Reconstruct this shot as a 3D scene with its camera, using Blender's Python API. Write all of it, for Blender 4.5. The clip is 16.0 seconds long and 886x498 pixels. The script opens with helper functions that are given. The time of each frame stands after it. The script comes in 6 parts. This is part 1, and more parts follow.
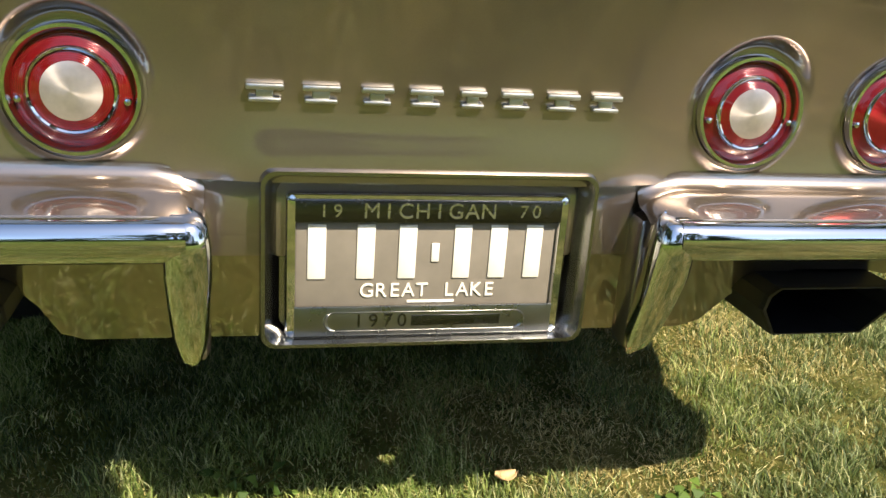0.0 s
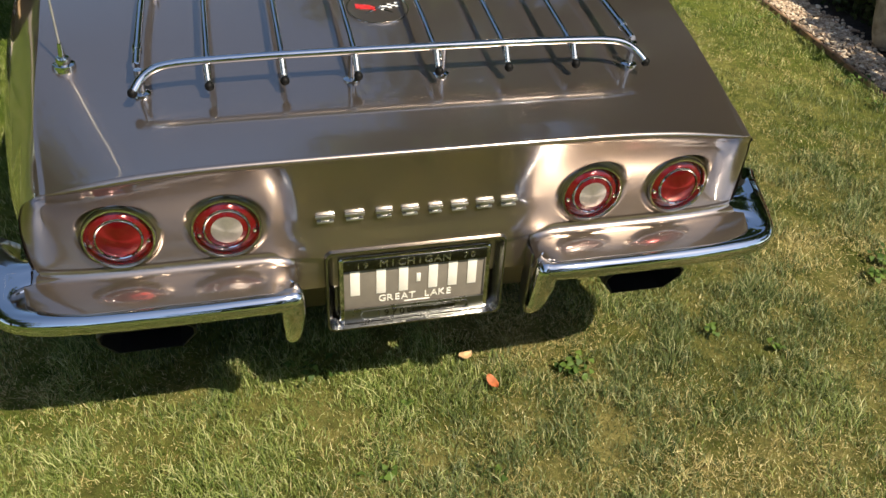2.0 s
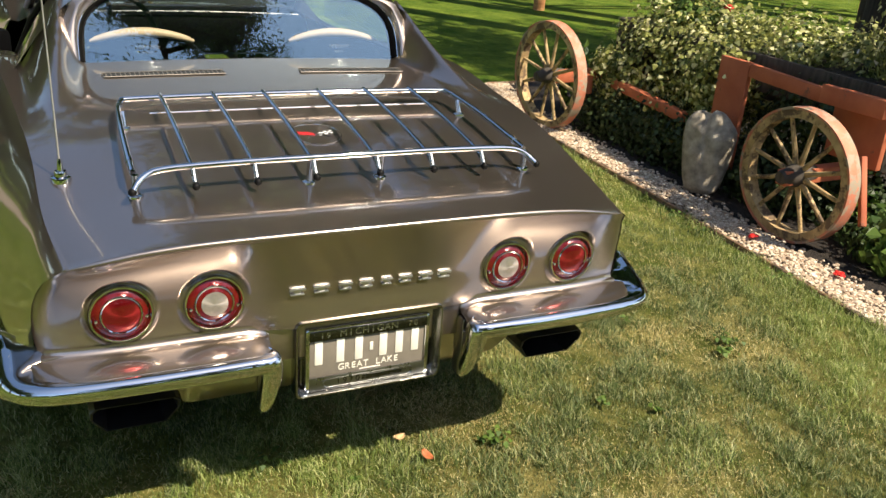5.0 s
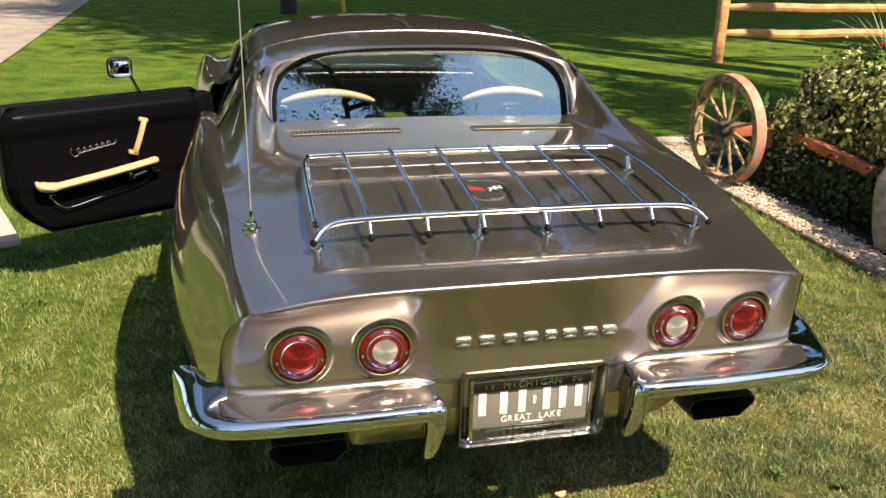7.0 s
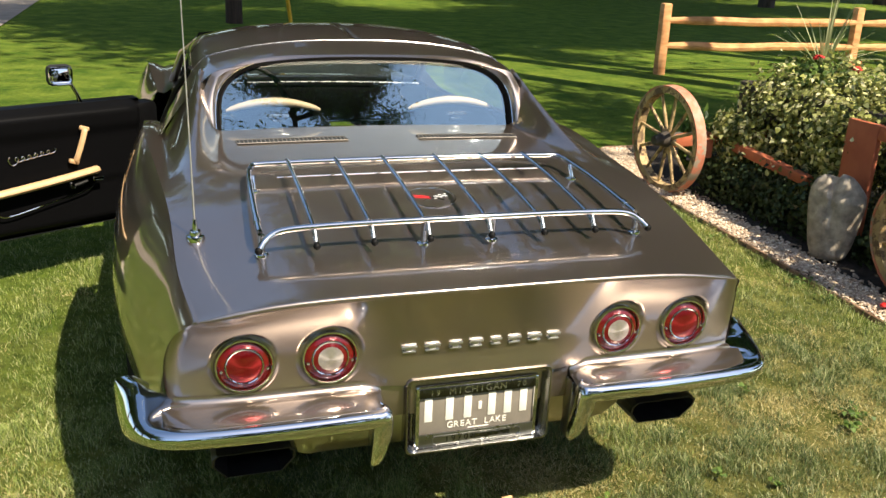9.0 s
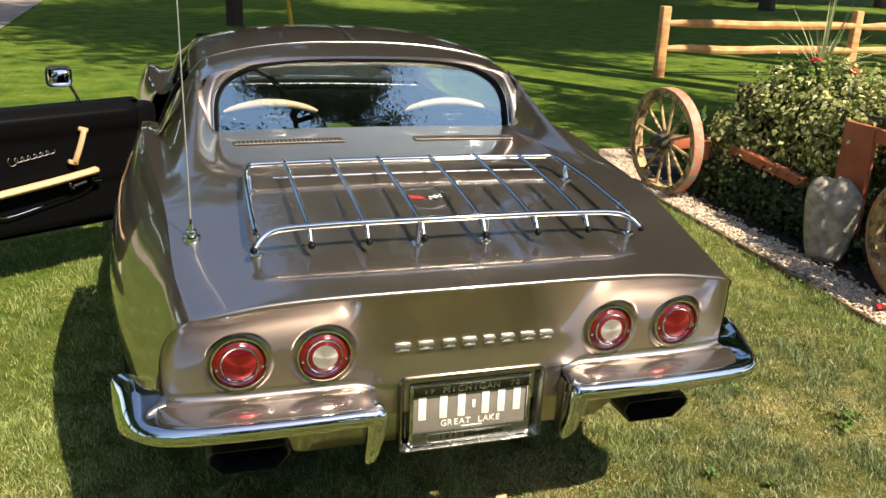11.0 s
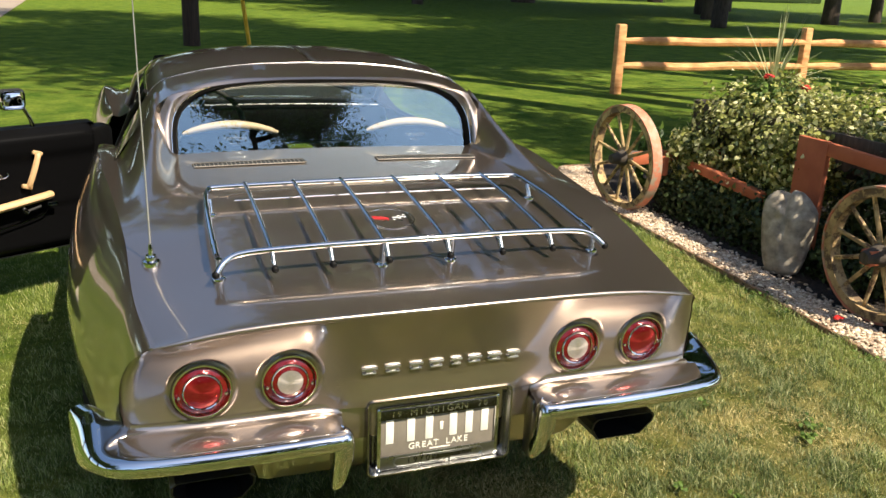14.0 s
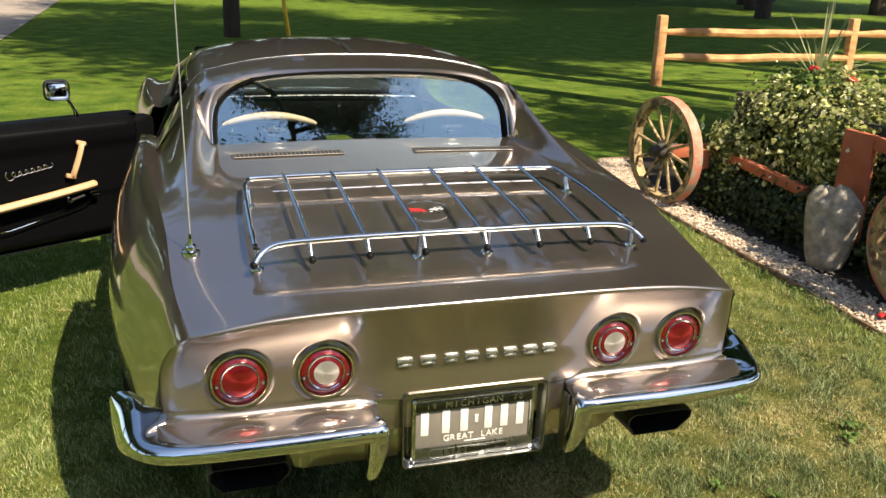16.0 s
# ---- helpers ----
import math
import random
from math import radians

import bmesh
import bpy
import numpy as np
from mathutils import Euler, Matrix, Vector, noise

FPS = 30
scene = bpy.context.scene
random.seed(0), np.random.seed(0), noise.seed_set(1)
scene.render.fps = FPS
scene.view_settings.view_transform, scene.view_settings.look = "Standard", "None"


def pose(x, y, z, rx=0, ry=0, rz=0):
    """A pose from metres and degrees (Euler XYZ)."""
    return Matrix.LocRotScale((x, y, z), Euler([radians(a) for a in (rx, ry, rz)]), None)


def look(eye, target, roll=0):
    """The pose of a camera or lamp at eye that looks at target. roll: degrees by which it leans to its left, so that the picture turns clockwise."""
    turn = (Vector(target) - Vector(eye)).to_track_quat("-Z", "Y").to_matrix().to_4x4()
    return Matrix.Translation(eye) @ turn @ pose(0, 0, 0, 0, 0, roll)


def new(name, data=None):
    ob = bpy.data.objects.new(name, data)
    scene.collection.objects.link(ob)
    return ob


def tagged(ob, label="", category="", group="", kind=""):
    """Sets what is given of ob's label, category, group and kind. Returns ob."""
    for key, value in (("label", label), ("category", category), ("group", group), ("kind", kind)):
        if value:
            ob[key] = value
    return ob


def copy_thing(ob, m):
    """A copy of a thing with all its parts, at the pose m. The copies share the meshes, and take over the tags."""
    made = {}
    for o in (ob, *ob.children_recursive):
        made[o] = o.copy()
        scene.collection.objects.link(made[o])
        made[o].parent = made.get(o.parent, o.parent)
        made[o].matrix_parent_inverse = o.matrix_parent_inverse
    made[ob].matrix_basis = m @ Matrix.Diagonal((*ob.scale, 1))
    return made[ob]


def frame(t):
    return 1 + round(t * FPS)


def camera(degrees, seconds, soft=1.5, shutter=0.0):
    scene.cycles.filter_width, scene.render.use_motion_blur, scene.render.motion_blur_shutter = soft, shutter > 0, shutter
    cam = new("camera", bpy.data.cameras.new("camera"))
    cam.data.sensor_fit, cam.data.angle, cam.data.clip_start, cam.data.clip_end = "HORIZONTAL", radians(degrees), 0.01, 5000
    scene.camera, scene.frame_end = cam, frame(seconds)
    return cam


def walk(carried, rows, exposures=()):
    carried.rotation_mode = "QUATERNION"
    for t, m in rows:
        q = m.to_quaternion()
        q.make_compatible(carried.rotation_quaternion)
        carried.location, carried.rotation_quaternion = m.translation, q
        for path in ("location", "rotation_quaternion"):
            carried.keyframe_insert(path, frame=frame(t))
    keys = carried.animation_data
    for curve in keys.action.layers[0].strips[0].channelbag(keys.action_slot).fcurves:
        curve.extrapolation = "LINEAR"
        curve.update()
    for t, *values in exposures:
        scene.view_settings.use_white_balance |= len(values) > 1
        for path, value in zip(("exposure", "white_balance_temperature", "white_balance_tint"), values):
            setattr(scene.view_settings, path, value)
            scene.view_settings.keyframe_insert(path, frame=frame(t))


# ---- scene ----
cam = camera(54.3, 16.0)
PATH = [
    (0, (-0.189, -0.9, 0.794), (0.23, 0.944, 0.141), 4.1),
    (0.5, (-0.174, -0.928, 1.065), (0.251, 0.798, 0.147), 3.8),
    (1, (-0.269, -1.056, 1.363), (0.185, 0.544, 0.252), 3.3),
    (1.5, (-0.341, -1.217, 1.522), (0.116, 0.338, 0.35), 3.7),
    (2, (-0.32, -1.378, 1.578), (0.106, 0.182, 0.4), 3.1),
    (2.5, (-0.344, -1.528, 1.589), (0.04, 0.083, 0.467), 2.6),
    (3, (-0.471, -1.64, 1.644), (-0.021, 0.026, 0.634), 1.9),
    (3.2, (-0.52, -1.685, 1.641), (0.004, -0.024, 0.658), 2.0),
    (5.3, (-0.676, -1.746, 1.5), (0.147, -0.073, 0.775), 4.1),
    (5.5, (-0.675, -1.769, 1.507), (0.004, -0.028, 0.793), 2.9),
    (6, (-0.685, -1.779, 1.52), (-0.212, 0.036, 0.828), 1.8),
    (6.5, (-0.686, -1.762, 1.522), (-0.24, 0.065, 0.843), 1.1),
    (7, (-0.681, -1.752, 1.521), (-0.215, 0.073, 0.85), 1.5),
    (7.5, (-0.675, -1.76, 1.52), (-0.186, 0.069, 0.875), 1.9),
    (8, (-0.689, -1.751, 1.519), (-0.143, 0.065, 0.883), 2.5),
    (8.5, (-0.679, -1.765, 1.518), (-0.095, 0.04, 0.883), 2.2),
    (9, (-0.677, -1.773, 1.52), (-0.096, 0.029, 0.875), 2.3),
    (11.5, (-0.666, -1.8, 1.52), (-0.085, 0.004, 0.883), 2.4),
    (12, (-0.667, -1.802, 1.521), (-0.061, -0.004, 0.889), 2.6),
    (12.5, (-0.671, -1.796, 1.521), (-0.045, -0.004, 0.892), 2.8),
    (13, (-0.67, -1.791, 1.524), (-0.043, 0.007, 0.911), 2.7),
    (13.5, (-0.668, -1.786, 1.527), (-0.02, 0.009, 0.927), 2.7),
    (14, (-0.67, -1.781, 1.524), (-0.004, 0.008, 0.926), 2.2),
    (14.5, (-0.68, -1.78, 1.528), (-0.067, 0.024, 0.921), 1.4),
    (15, (-0.677, -1.787, 1.531), (-0.111, 0.032, 0.924), 1.3),
    (15.5, (-0.672, -1.783, 1.525), (-0.134, 0.045, 0.918), 1.4),
    (16, (-0.669, -1.776, 1.524), (-0.084, 0.034, 0.905), 2.0),
]
EXPOSURES = [(0.0, 1.13), (0.5, 0.97), (1.0, 0.57), (1.5, 0.53), (2.0, 0.59), (3.0, 0.72), (5.5, 0.86), (7.0, 0.98), (9.0, 0.98), (16.0, 0.96)]
walk(cam, [(t, look(eye, target, roll)) for t, eye, target, roll in PATH], EXPOSURES)

# ---- light ----
SUN_WAY = Vector((0.41, -0.68, 1.0)).normalized()          # towards the sun
world = bpy.data.worlds.new("sky")
scene.world = world
world.use_nodes = True
wn = world.node_tree.nodes
sky = wn.new("ShaderNodeTexSky")
sky.sky_type, sky.sun_disc = "NISHITA", False
sky.dust_density, sky.ozone_density = 0.8, 1.4
sky.sun_elevation = math.asin(SUN_WAY.z)
sky.sun_rotation = math.atan2(SUN_WAY.x, SUN_WAY.y)
world.node_tree.links.new(sky.outputs[0], wn["Background"].inputs[0])
wn["Background"].inputs[1].default_value = 0.115
sun_data = bpy.data.lights.new("sun", "SUN")
sun_data.energy, sun_data.angle, sun_data.color = 5.0, radians(0.53), (1.0, 0.88, 0.70)
sun = new("sun", sun_data)
sun.matrix_basis = look(SUN_WAY * 40, (0, 0, 0))

# ---- materials ----


def material(name):
    mat = bpy.data.materials.new(name)
    mat.use_nodes = True
    nt = mat.node_tree
    return mat, nt, nt.nodes["Principled BSDF"]


def noise_fac(nt, scale, detail=4.0, coord="Object", rough=0.55, stretch=None):
    tc = nt.nodes.new("ShaderNodeTexCoord")
    tex = nt.nodes.new("ShaderNodeTexNoise")
    tex.inputs["Scale"].default_value = scale
    tex.inputs["Detail"].default_value = detail
    tex.inputs["Roughness"].default_value = rough
    src = tc.outputs[coord]
    if stretch:
        mp = nt.nodes.new("ShaderNodeMapping")
        mp.inputs["Scale"].default_value = stretch
        nt.links.new(src, mp.inputs[0])
        src = mp.outputs[0]
    nt.links.new(src, tex.inputs["Vector"])
    return tex.outputs["Fac"]


def ramp(nt, fac, stops):
    r = nt.nodes.new("ShaderNodeValToRGB")
    el = r.color_ramp.elements
    while len(el) < len(stops):
        el.new(0.5)
    for e, (p, c) in zip(el, stops):
        e.position, e.color = p, (*c, 1.0)
    nt.links.new(fac, r.inputs[0])
    return r.outputs["Color"]


def bump(nt, bsdf, fac, strength, distance=0.002):
    b = nt.nodes.new("ShaderNodeBump")
    b.inputs["Strength"].default_value = strength
    b.inputs["Distance"].default_value = distance
    nt.links.new(fac, b.inputs["Height"])
    nt.links.new(b.outputs[0], bsdf.inputs["Normal"])


def plain(name, color, rough=0.5, metal=0.0, vary=0.25, scale=30.0, bumps=0.0, coat=0.0, distance=0.002):
    """A surface whose colour wanders a little at two scales."""
    mat, nt, b = material(name)
    f = noise_fac(nt, scale, 6.0)
    lo = [c * (1 - vary) for c in color]
    hi = [min(1.0, c * (1 + vary)) for c in color]
    nt.links.new(ramp(nt, f, [(0.3, lo), (0.7, hi)]), b.inputs["Base Color"])
    b.inputs["Roughness"].default_value = rough
    b.inputs["Metallic"].default_value = metal
    b.inputs["Coat Weight"].default_value = coat
    b.inputs["Coat Roughness"].default_value = 0.05
    if bumps:
        bump(nt, b, noise_fac(nt, scale * 4, 5.0), bumps, distance)
    return mat


def car_paint():
    """Warm grey metallic under a clear lacquer, with hazy polishing marks."""
    mat, nt, b = material("grey_metallic_paint")
    flake = nt.nodes.new("ShaderNodeTexVoronoi")
    flake.inputs["Scale"].default_value = 2500.0
    tc = nt.nodes.new("ShaderNodeTexCoord")
    nt.links.new(tc.outputs["Object"], flake.inputs["Vector"])
    nt.links.new(ramp(nt, flake.outputs["Distance"], [(0.0, (0.325, 0.264, 0.217)), (0.8, (0.226, 0.184, 0.151))]), b.inputs["Base Color"])
    r = nt.nodes.new("ShaderNodeMapRange")
    r.inputs["To Min"].default_value, r.inputs["To Max"].default_value = 0.26, 0.33
    nt.links.new(noise_fac(nt, 9.0, 6.0), r.inputs["Value"])
    nt.links.new(r.outputs[0], b.inputs["Roughness"])
    b.inputs["Metallic"].default_value = 0.88
    b.inputs["Specular Tint"].default_value = (0.62, 0.58, 0.54, 1.0)
    b.inputs["Coat IOR"].default_value = 2.35
    b.inputs["Coat Weight"].default_value = 1.0
    c = nt.nodes.new("ShaderNodeMapRange")
    c.inputs["To Min"].default_value, c.inputs["To Max"].default_value = 0.03, 0.08
    nt.links.new(noise_fac(nt, 3.0, 5.0), c.inputs["Value"])
    nt.links.new(c.outputs[0], b.inputs["Coat Roughness"])
    return mat


def chrome_mat(name="chrome", color=(0.66, 0.665, 0.67), rough=0.03):
    mat, nt, b = material(name)
    b.inputs["Base Color"].default_value = (*color, 1)
    b.inputs["Metallic"].default_value = 1.0
    r = nt.nodes.new("ShaderNodeMapRange")
    r.inputs["To Min"].default_value, r.inputs["To Max"].default_value = rough * 0.5, rough * 2.0
    nt.links.new(noise_fac(nt, 25.0, 6.0), r.inputs["Value"])
    nt.links.new(r.outputs[0], b.inputs["Roughness"])
    return mat


def lens_mat(name, color, ridges=0.0, rough=0.12, turned=0.0):
    """A moulded plastic lens over a bright reflector, with fine rings pressed into it that draw the light out in a fan."""
    mat, nt, b = material(name)
    f = noise_fac(nt, 60.0, 4.0)
    nt.links.new(ramp(nt, f, [(0.3, tuple(c * 0.85 for c in color)), (0.7, tuple(min(1.0, c * 1.12) for c in color))]), b.inputs["Base Color"])
    b.inputs["Roughness"].default_value = rough
    b.inputs["Metallic"].default_value = 0.75 if turned else 0.25
    b.inputs["Coat Weight"].default_value = 1.0
    b.inputs["Coat Roughness"].default_value = 0.04
    if turned:
        b.inputs["Anisotropic"].default_value = turned
        tan = nt.nodes.new("ShaderNodeTangent")
        tan.direction_type, tan.axis = "RADIAL", "Y"
        nt.links.new(tan.outputs[0], b.inputs["Tangent"])
    if ridges:
        tc = nt.nodes.new("ShaderNodeTexCoord")
        w = nt.nodes.new("ShaderNodeTexWave")
        w.wave_type, w.rings_direction = "RINGS", "Y"
        w.inputs["Scale"].default_value = ridges
        nt.links.new(tc.outputs["Object"], w.inputs["Vector"])
        bump(nt, b, w.outputs["Fac"], 0.35, 0.001)
    return mat


def wood_mat(name, dark, light, scale=6.0, stretch=(1, 1, 12), rough=0.8, chips=None, bare=0.5):
    mat, nt, b = material(name)
    col = ramp(nt, noise_fac(nt, scale, 8.0, stretch=stretch), [(0.3, dark), (0.7, light)])
    if chips:
        mix = nt.nodes.new("ShaderNodeMix")
        mix.data_type = "RGBA"
        msk = ramp(nt, noise_fac(nt, 11.0, 8.0, rough=0.7), [(bare, (0, 0, 0)), (bare + 0.06, (1, 1, 1))])
        nt.links.new(msk, mix.inputs["Factor"])
        nt.links.new(col, mix.inputs["A"])
        mix.inputs["B"].default_value = (*chips, 1)
        col = mix.outputs["Result"]
    nt.links.new(col, b.inputs["Base Color"])
    b.inputs["Roughness"].default_value = rough
    bump(nt, b, noise_fac(nt, scale * 5, 6.0, stretch=stretch), 0.4, 0.003)
    return mat


def leaf_mat(name, dark, light, dry=None, trans=0.25):
    mat, nt, b = material(name)
    geo = nt.nodes.new("ShaderNodeNewGeometry")
    stops = [(0.0, dark), (0.8, light)]
    if dry:
        stops = [(0.0, dark), (0.72, light), (1.0, dry)]
    col = ramp(nt, geo.outputs["Random Per Island"], stops)
    nt.links.new(col, b.inputs["Base Color"])
    b.inputs["Roughness"].default_value = 0.5
    b.inputs["Specular IOR Level"].default_value = 0.35
    tr = nt.nodes.new("ShaderNodeBsdfTranslucent")
    nt.links.new(col, tr.inputs["Color"])
    mx = nt.nodes.new("ShaderNodeMixShader")
    mx.inputs[0].default_value = trans
    out = nt.nodes["Material Output"]
    nt.links.new(b.outputs[0], mx.inputs[1])
    nt.links.new(tr.outputs[0], mx.inputs[2])
    nt.links.new(mx.outputs[0], out.inputs[0])
    return mat


def lawn_mat():
    """Lush grass far off; thin and dry where it has been trodden round the car."""
    mat, nt, b = material("mown_lawn")
    lush = ramp(nt, noise_fac(nt, 2.2, 9.0, rough=0.7), [(0.36, (0.050, 0.105, 0.012)), (0.64, (0.170, 0.225, 0.036))])
    dry = ramp(nt, noise_fac(nt, 3.0, 8.0, rough=0.65), [(0.38, (0.088, 0.108, 0.023)), (0.62, (0.27, 0.240, 0.095))])
    tc = nt.nodes.new("ShaderNodeTexCoord")
    dist = nt.nodes.new("ShaderNodeVectorMath")
    dist.operation = "DISTANCE"
    dist.inputs[1].default_value = (1.2, -0.2, 0.0)
    nt.links.new(tc.outputs["Object"], dist.inputs[0])
    worn = nt.nodes.new("ShaderNodeMapRange")
    worn.inputs["From Min"].default_value, worn.inputs["From Max"].default_value = 1.0, 4.2
    worn.inputs["To Min"].default_value, worn.inputs["To Max"].default_value = 1.0, 0.0
    nt.links.new(dist.outputs["Value"], worn.inputs["Value"])
    base = nt.nodes.new("ShaderNodeMix")
    base.data_type = "RGBA"
    nt.links.new(worn.outputs[0], base.inputs["Factor"])
    nt.links.new(lush, base.inputs["A"])
    nt.links.new(dry, base.inputs["B"])
    fine = ramp(nt, noise_fac(nt, 22.0, 10.0, rough=0.85), [(0.32, (0.30, 0.36, 0.26)), (0.68, (1.65, 1.60, 1.35))])
    mix = nt.nodes.new("ShaderNodeMix")
    mix.data_type, mix.blend_type = "RGBA", "MULTIPLY"
    mix.inputs["Factor"].default_value = 1.0
    nt.links.new(base.outputs["Result"], mix.inputs["A"])
    nt.links.new(fine, mix.inputs["B"])
    nt.links.new(mix.outputs["Result"], b.inputs["Base Color"])
    b.inputs["Roughness"].default_value = 0.9
    b.inputs["Specular IOR Level"].default_value = 0.1
    bump(nt, b, noise_fac(nt, 90.0, 8.0, rough=0.8), 1.0, 0.02)
    return mat


def glass_mat(name, tint=(0.55, 0.60, 0.58), rough=0.0):
    mat, nt, b = material(name)
    nt.nodes.remove(b)
    gl = nt.nodes.new("ShaderNodeBsdfGlossy")
    gl.inputs["Roughness"].default_value = rough
    gl.inputs["Color"].default_value = (0.72, 0.92, 1.0, 1.0)
    tr = nt.nodes.new("ShaderNodeBsdfTransparent")
    tr.inputs["Color"].default_value = (*tint, 1)
    fr = nt.nodes.new("ShaderNodeFresnel")
    fr.inputs["IOR"].default_value = 3.3
    mx = nt.nodes.new("ShaderNodeMixShader")
    nt.links.new(fr.outputs[0], mx.inputs[0])
    nt.links.new(tr.outputs[0], mx.inputs[1])
    nt.links.new(gl.outputs[0], mx.inputs[2])
    nt.links.new(mx.outputs[0], nt.nodes["Material Output"].inputs[0])
    return mat


PAINT = car_paint()
CHROME = chrome_mat()
WORNCHROME = chrome_mat("worn_chrome", (0.31, 0.305, 0.29), 0.16)
BADGE = chrome_mat("brushed_badge_metal", (0.55, 0.54, 0.51), 0.30)
DULL = chrome_mat("dull_aluminium", (0.26, 0.26, 0.25), 0.25)
SATIN = chrome_mat("satin_aluminium", (0.62, 0.62, 0.60), 0.22)
DARKCHROME = chrome_mat("sooty_steel", (0.10, 0.10, 0.10), 0.2)
RUBBER = plain("black_rubber", (0.004, 0.004, 0.004), 0.55, bumps=0.2)
RUBBER.node_tree.nodes["Principled BSDF"].inputs["Specular IOR Level"].default_value = 0.15
VINYL = plain("black_vinyl", (0.0035, 0.0035, 0.0038), 0.34, vary=0.1, scale=60)
VINYL.node_tree.nodes["Principled BSDF"].inputs["Specular IOR Level"].default_value = 0.06
TAN = plain("saddle_tan_vinyl", (0.52, 0.33, 0.165), 0.5, vary=0.12, bumps=0.2)
CREAMTAN = plain("pale_tan_vinyl", (0.66, 0.53, 0.36), 0.5, vary=0.12, bumps=0.2)
RED = lens_mat("red_lens", (0.24, 0.006, 0.009), 0.0, 0.36, 0.85)
REDRING = lens_mat("red_outer_lens", (0.15, 0.004, 0.006), 160.0)
CLEAR = lens_mat("frosted_clear_lens", (0.56, 0.50, 0.47), 0.0, 0.38, 0.80)
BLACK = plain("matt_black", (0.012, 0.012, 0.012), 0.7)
PLATE = plain("plate_grey_brown_paint", (0.20, 0.175, 0.14), 0.45, vary=0.1)
CREAM = plain("plate_cream_paint", (0.80, 0.76, 0.66), 0.5, vary=0.06)
WHITE = plain("white_enamel", (0.75, 0.75, 0.73), 0.4, vary=0.05)
REDPAINT = plain("red_enamel", (0.45, 0.02, 0.02), 0.4, vary=0.1)
CARPET = plain("black_carpet", (0.012, 0.012, 0.013), 0.95, bumps=0.5)
GLASS = glass_mat("window_glass", (0.84, 0.88, 0.86))
LAWN = lawn_mat()

# ---- mesh helpers ----


def thing(name, label, category, at=(0, 0, 0), group="", kind=""):
    """An Empty at a thing's base, which parents its parts."""
    ob = new(name)
    ob.empty_display_size = 0.1
    ob.location = at
    return tagged(ob, label, category, group, kind)


def smooth(me, angle=None):
    me.polygons.foreach_set("use_smooth", [True] * len(me.polygons))
    if angle is not None:
        me.set_sharp_from_angle(angle=radians(angle))
    return me


def part(name, bm, mat, parent=None, label="", soft=True, angle=40):
    """Links a bmesh, or a mesh, as one object under a thing or a part."""
    if isinstance(bm, bmesh.types.BMesh):
        me = bpy.data.meshes.new(name)
        bmesh.ops.recalc_face_normals(bm, faces=bm.faces)
        bm.to_mesh(me)
        bm.free()
    else:
        me = bm
    if soft:
        smooth(me, angle)
    if not me.materials:
        me.materials.append(mat)
    ob = new(name, me)
    if parent is not None:
        ob.parent = parent
    if label:
        ob["label"] = label
    return ob


def mesh_from(name, verts, faces):
    me = bpy.data.meshes.new(name)
    me.from_pydata([tuple(map(float, v)) for v in verts], [], [tuple(map(int, f)) for f in faces])
    me.update()
    return me


def grid_mesh(name, P, close_u=False, keep=None):
    """A mesh over an (n, m, 3) array of places; keep(centre) picks the faces."""
    n, m = P.shape[:2]
    faces = []
    for i in range(n - 1 + (1 if close_u else 0)):
        for j in range(m - 1):
            a, b = i, (i + 1) % n
            if keep is None or keep((P[a, j] + P[b, j] + P[b, j + 1] + P[a, j + 1]) / 4):
                faces.append((a * m + j, b * m + j, b * m + j + 1, a * m + j + 1))
    me = mesh_from(name, P.reshape(-1, 3), faces)
    bm = bmesh.new()
    bm.from_mesh(me)
    bmesh.ops.delete(bm, geom=[v for v in bm.verts if not v.link_faces], context="VERTS")
    bmesh.ops.remove_doubles(bm, verts=bm.verts, dist=1e-5)
    bm.to_mesh(me)
    bm.free()
    return me


def thick(ob, t, offset=-1.0):
    mod = ob.modifiers.new("thickness", "SOLIDIFY")
    mod.thickness, mod.offset = t, offset
    return ob


def add_box(bm, c, s, bevel=0.0, m=None, seg=2):
    """A box of size s about c, with rounded edges, into bm."""
    r = bmesh.ops.create_cube(bm, size=1.0)
    vs = r["verts"]
    bmesh.ops.scale(bm, vec=s, verts=vs)
    if bevel:
        es = {e for v in vs for e in v.link_edges}
        out = bmesh.ops.bevel(bm, geom=list(es), offset=bevel, segments=seg, affect="EDGES", profile=0.5)
        vs = list({v for f in out["faces"] for v in f.verts} | {v for v in vs if v.is_valid})
    mat = Matrix.Translation(c)
    if m is not None:
        mat = mat @ m
    bmesh.ops.transform(bm, matrix=mat, verts=vs)
    return vs


def box(c, s, bevel=0.0, m=None):
    bm = bmesh.new()
    add_box(bm, c, s, bevel, m)
    return bm


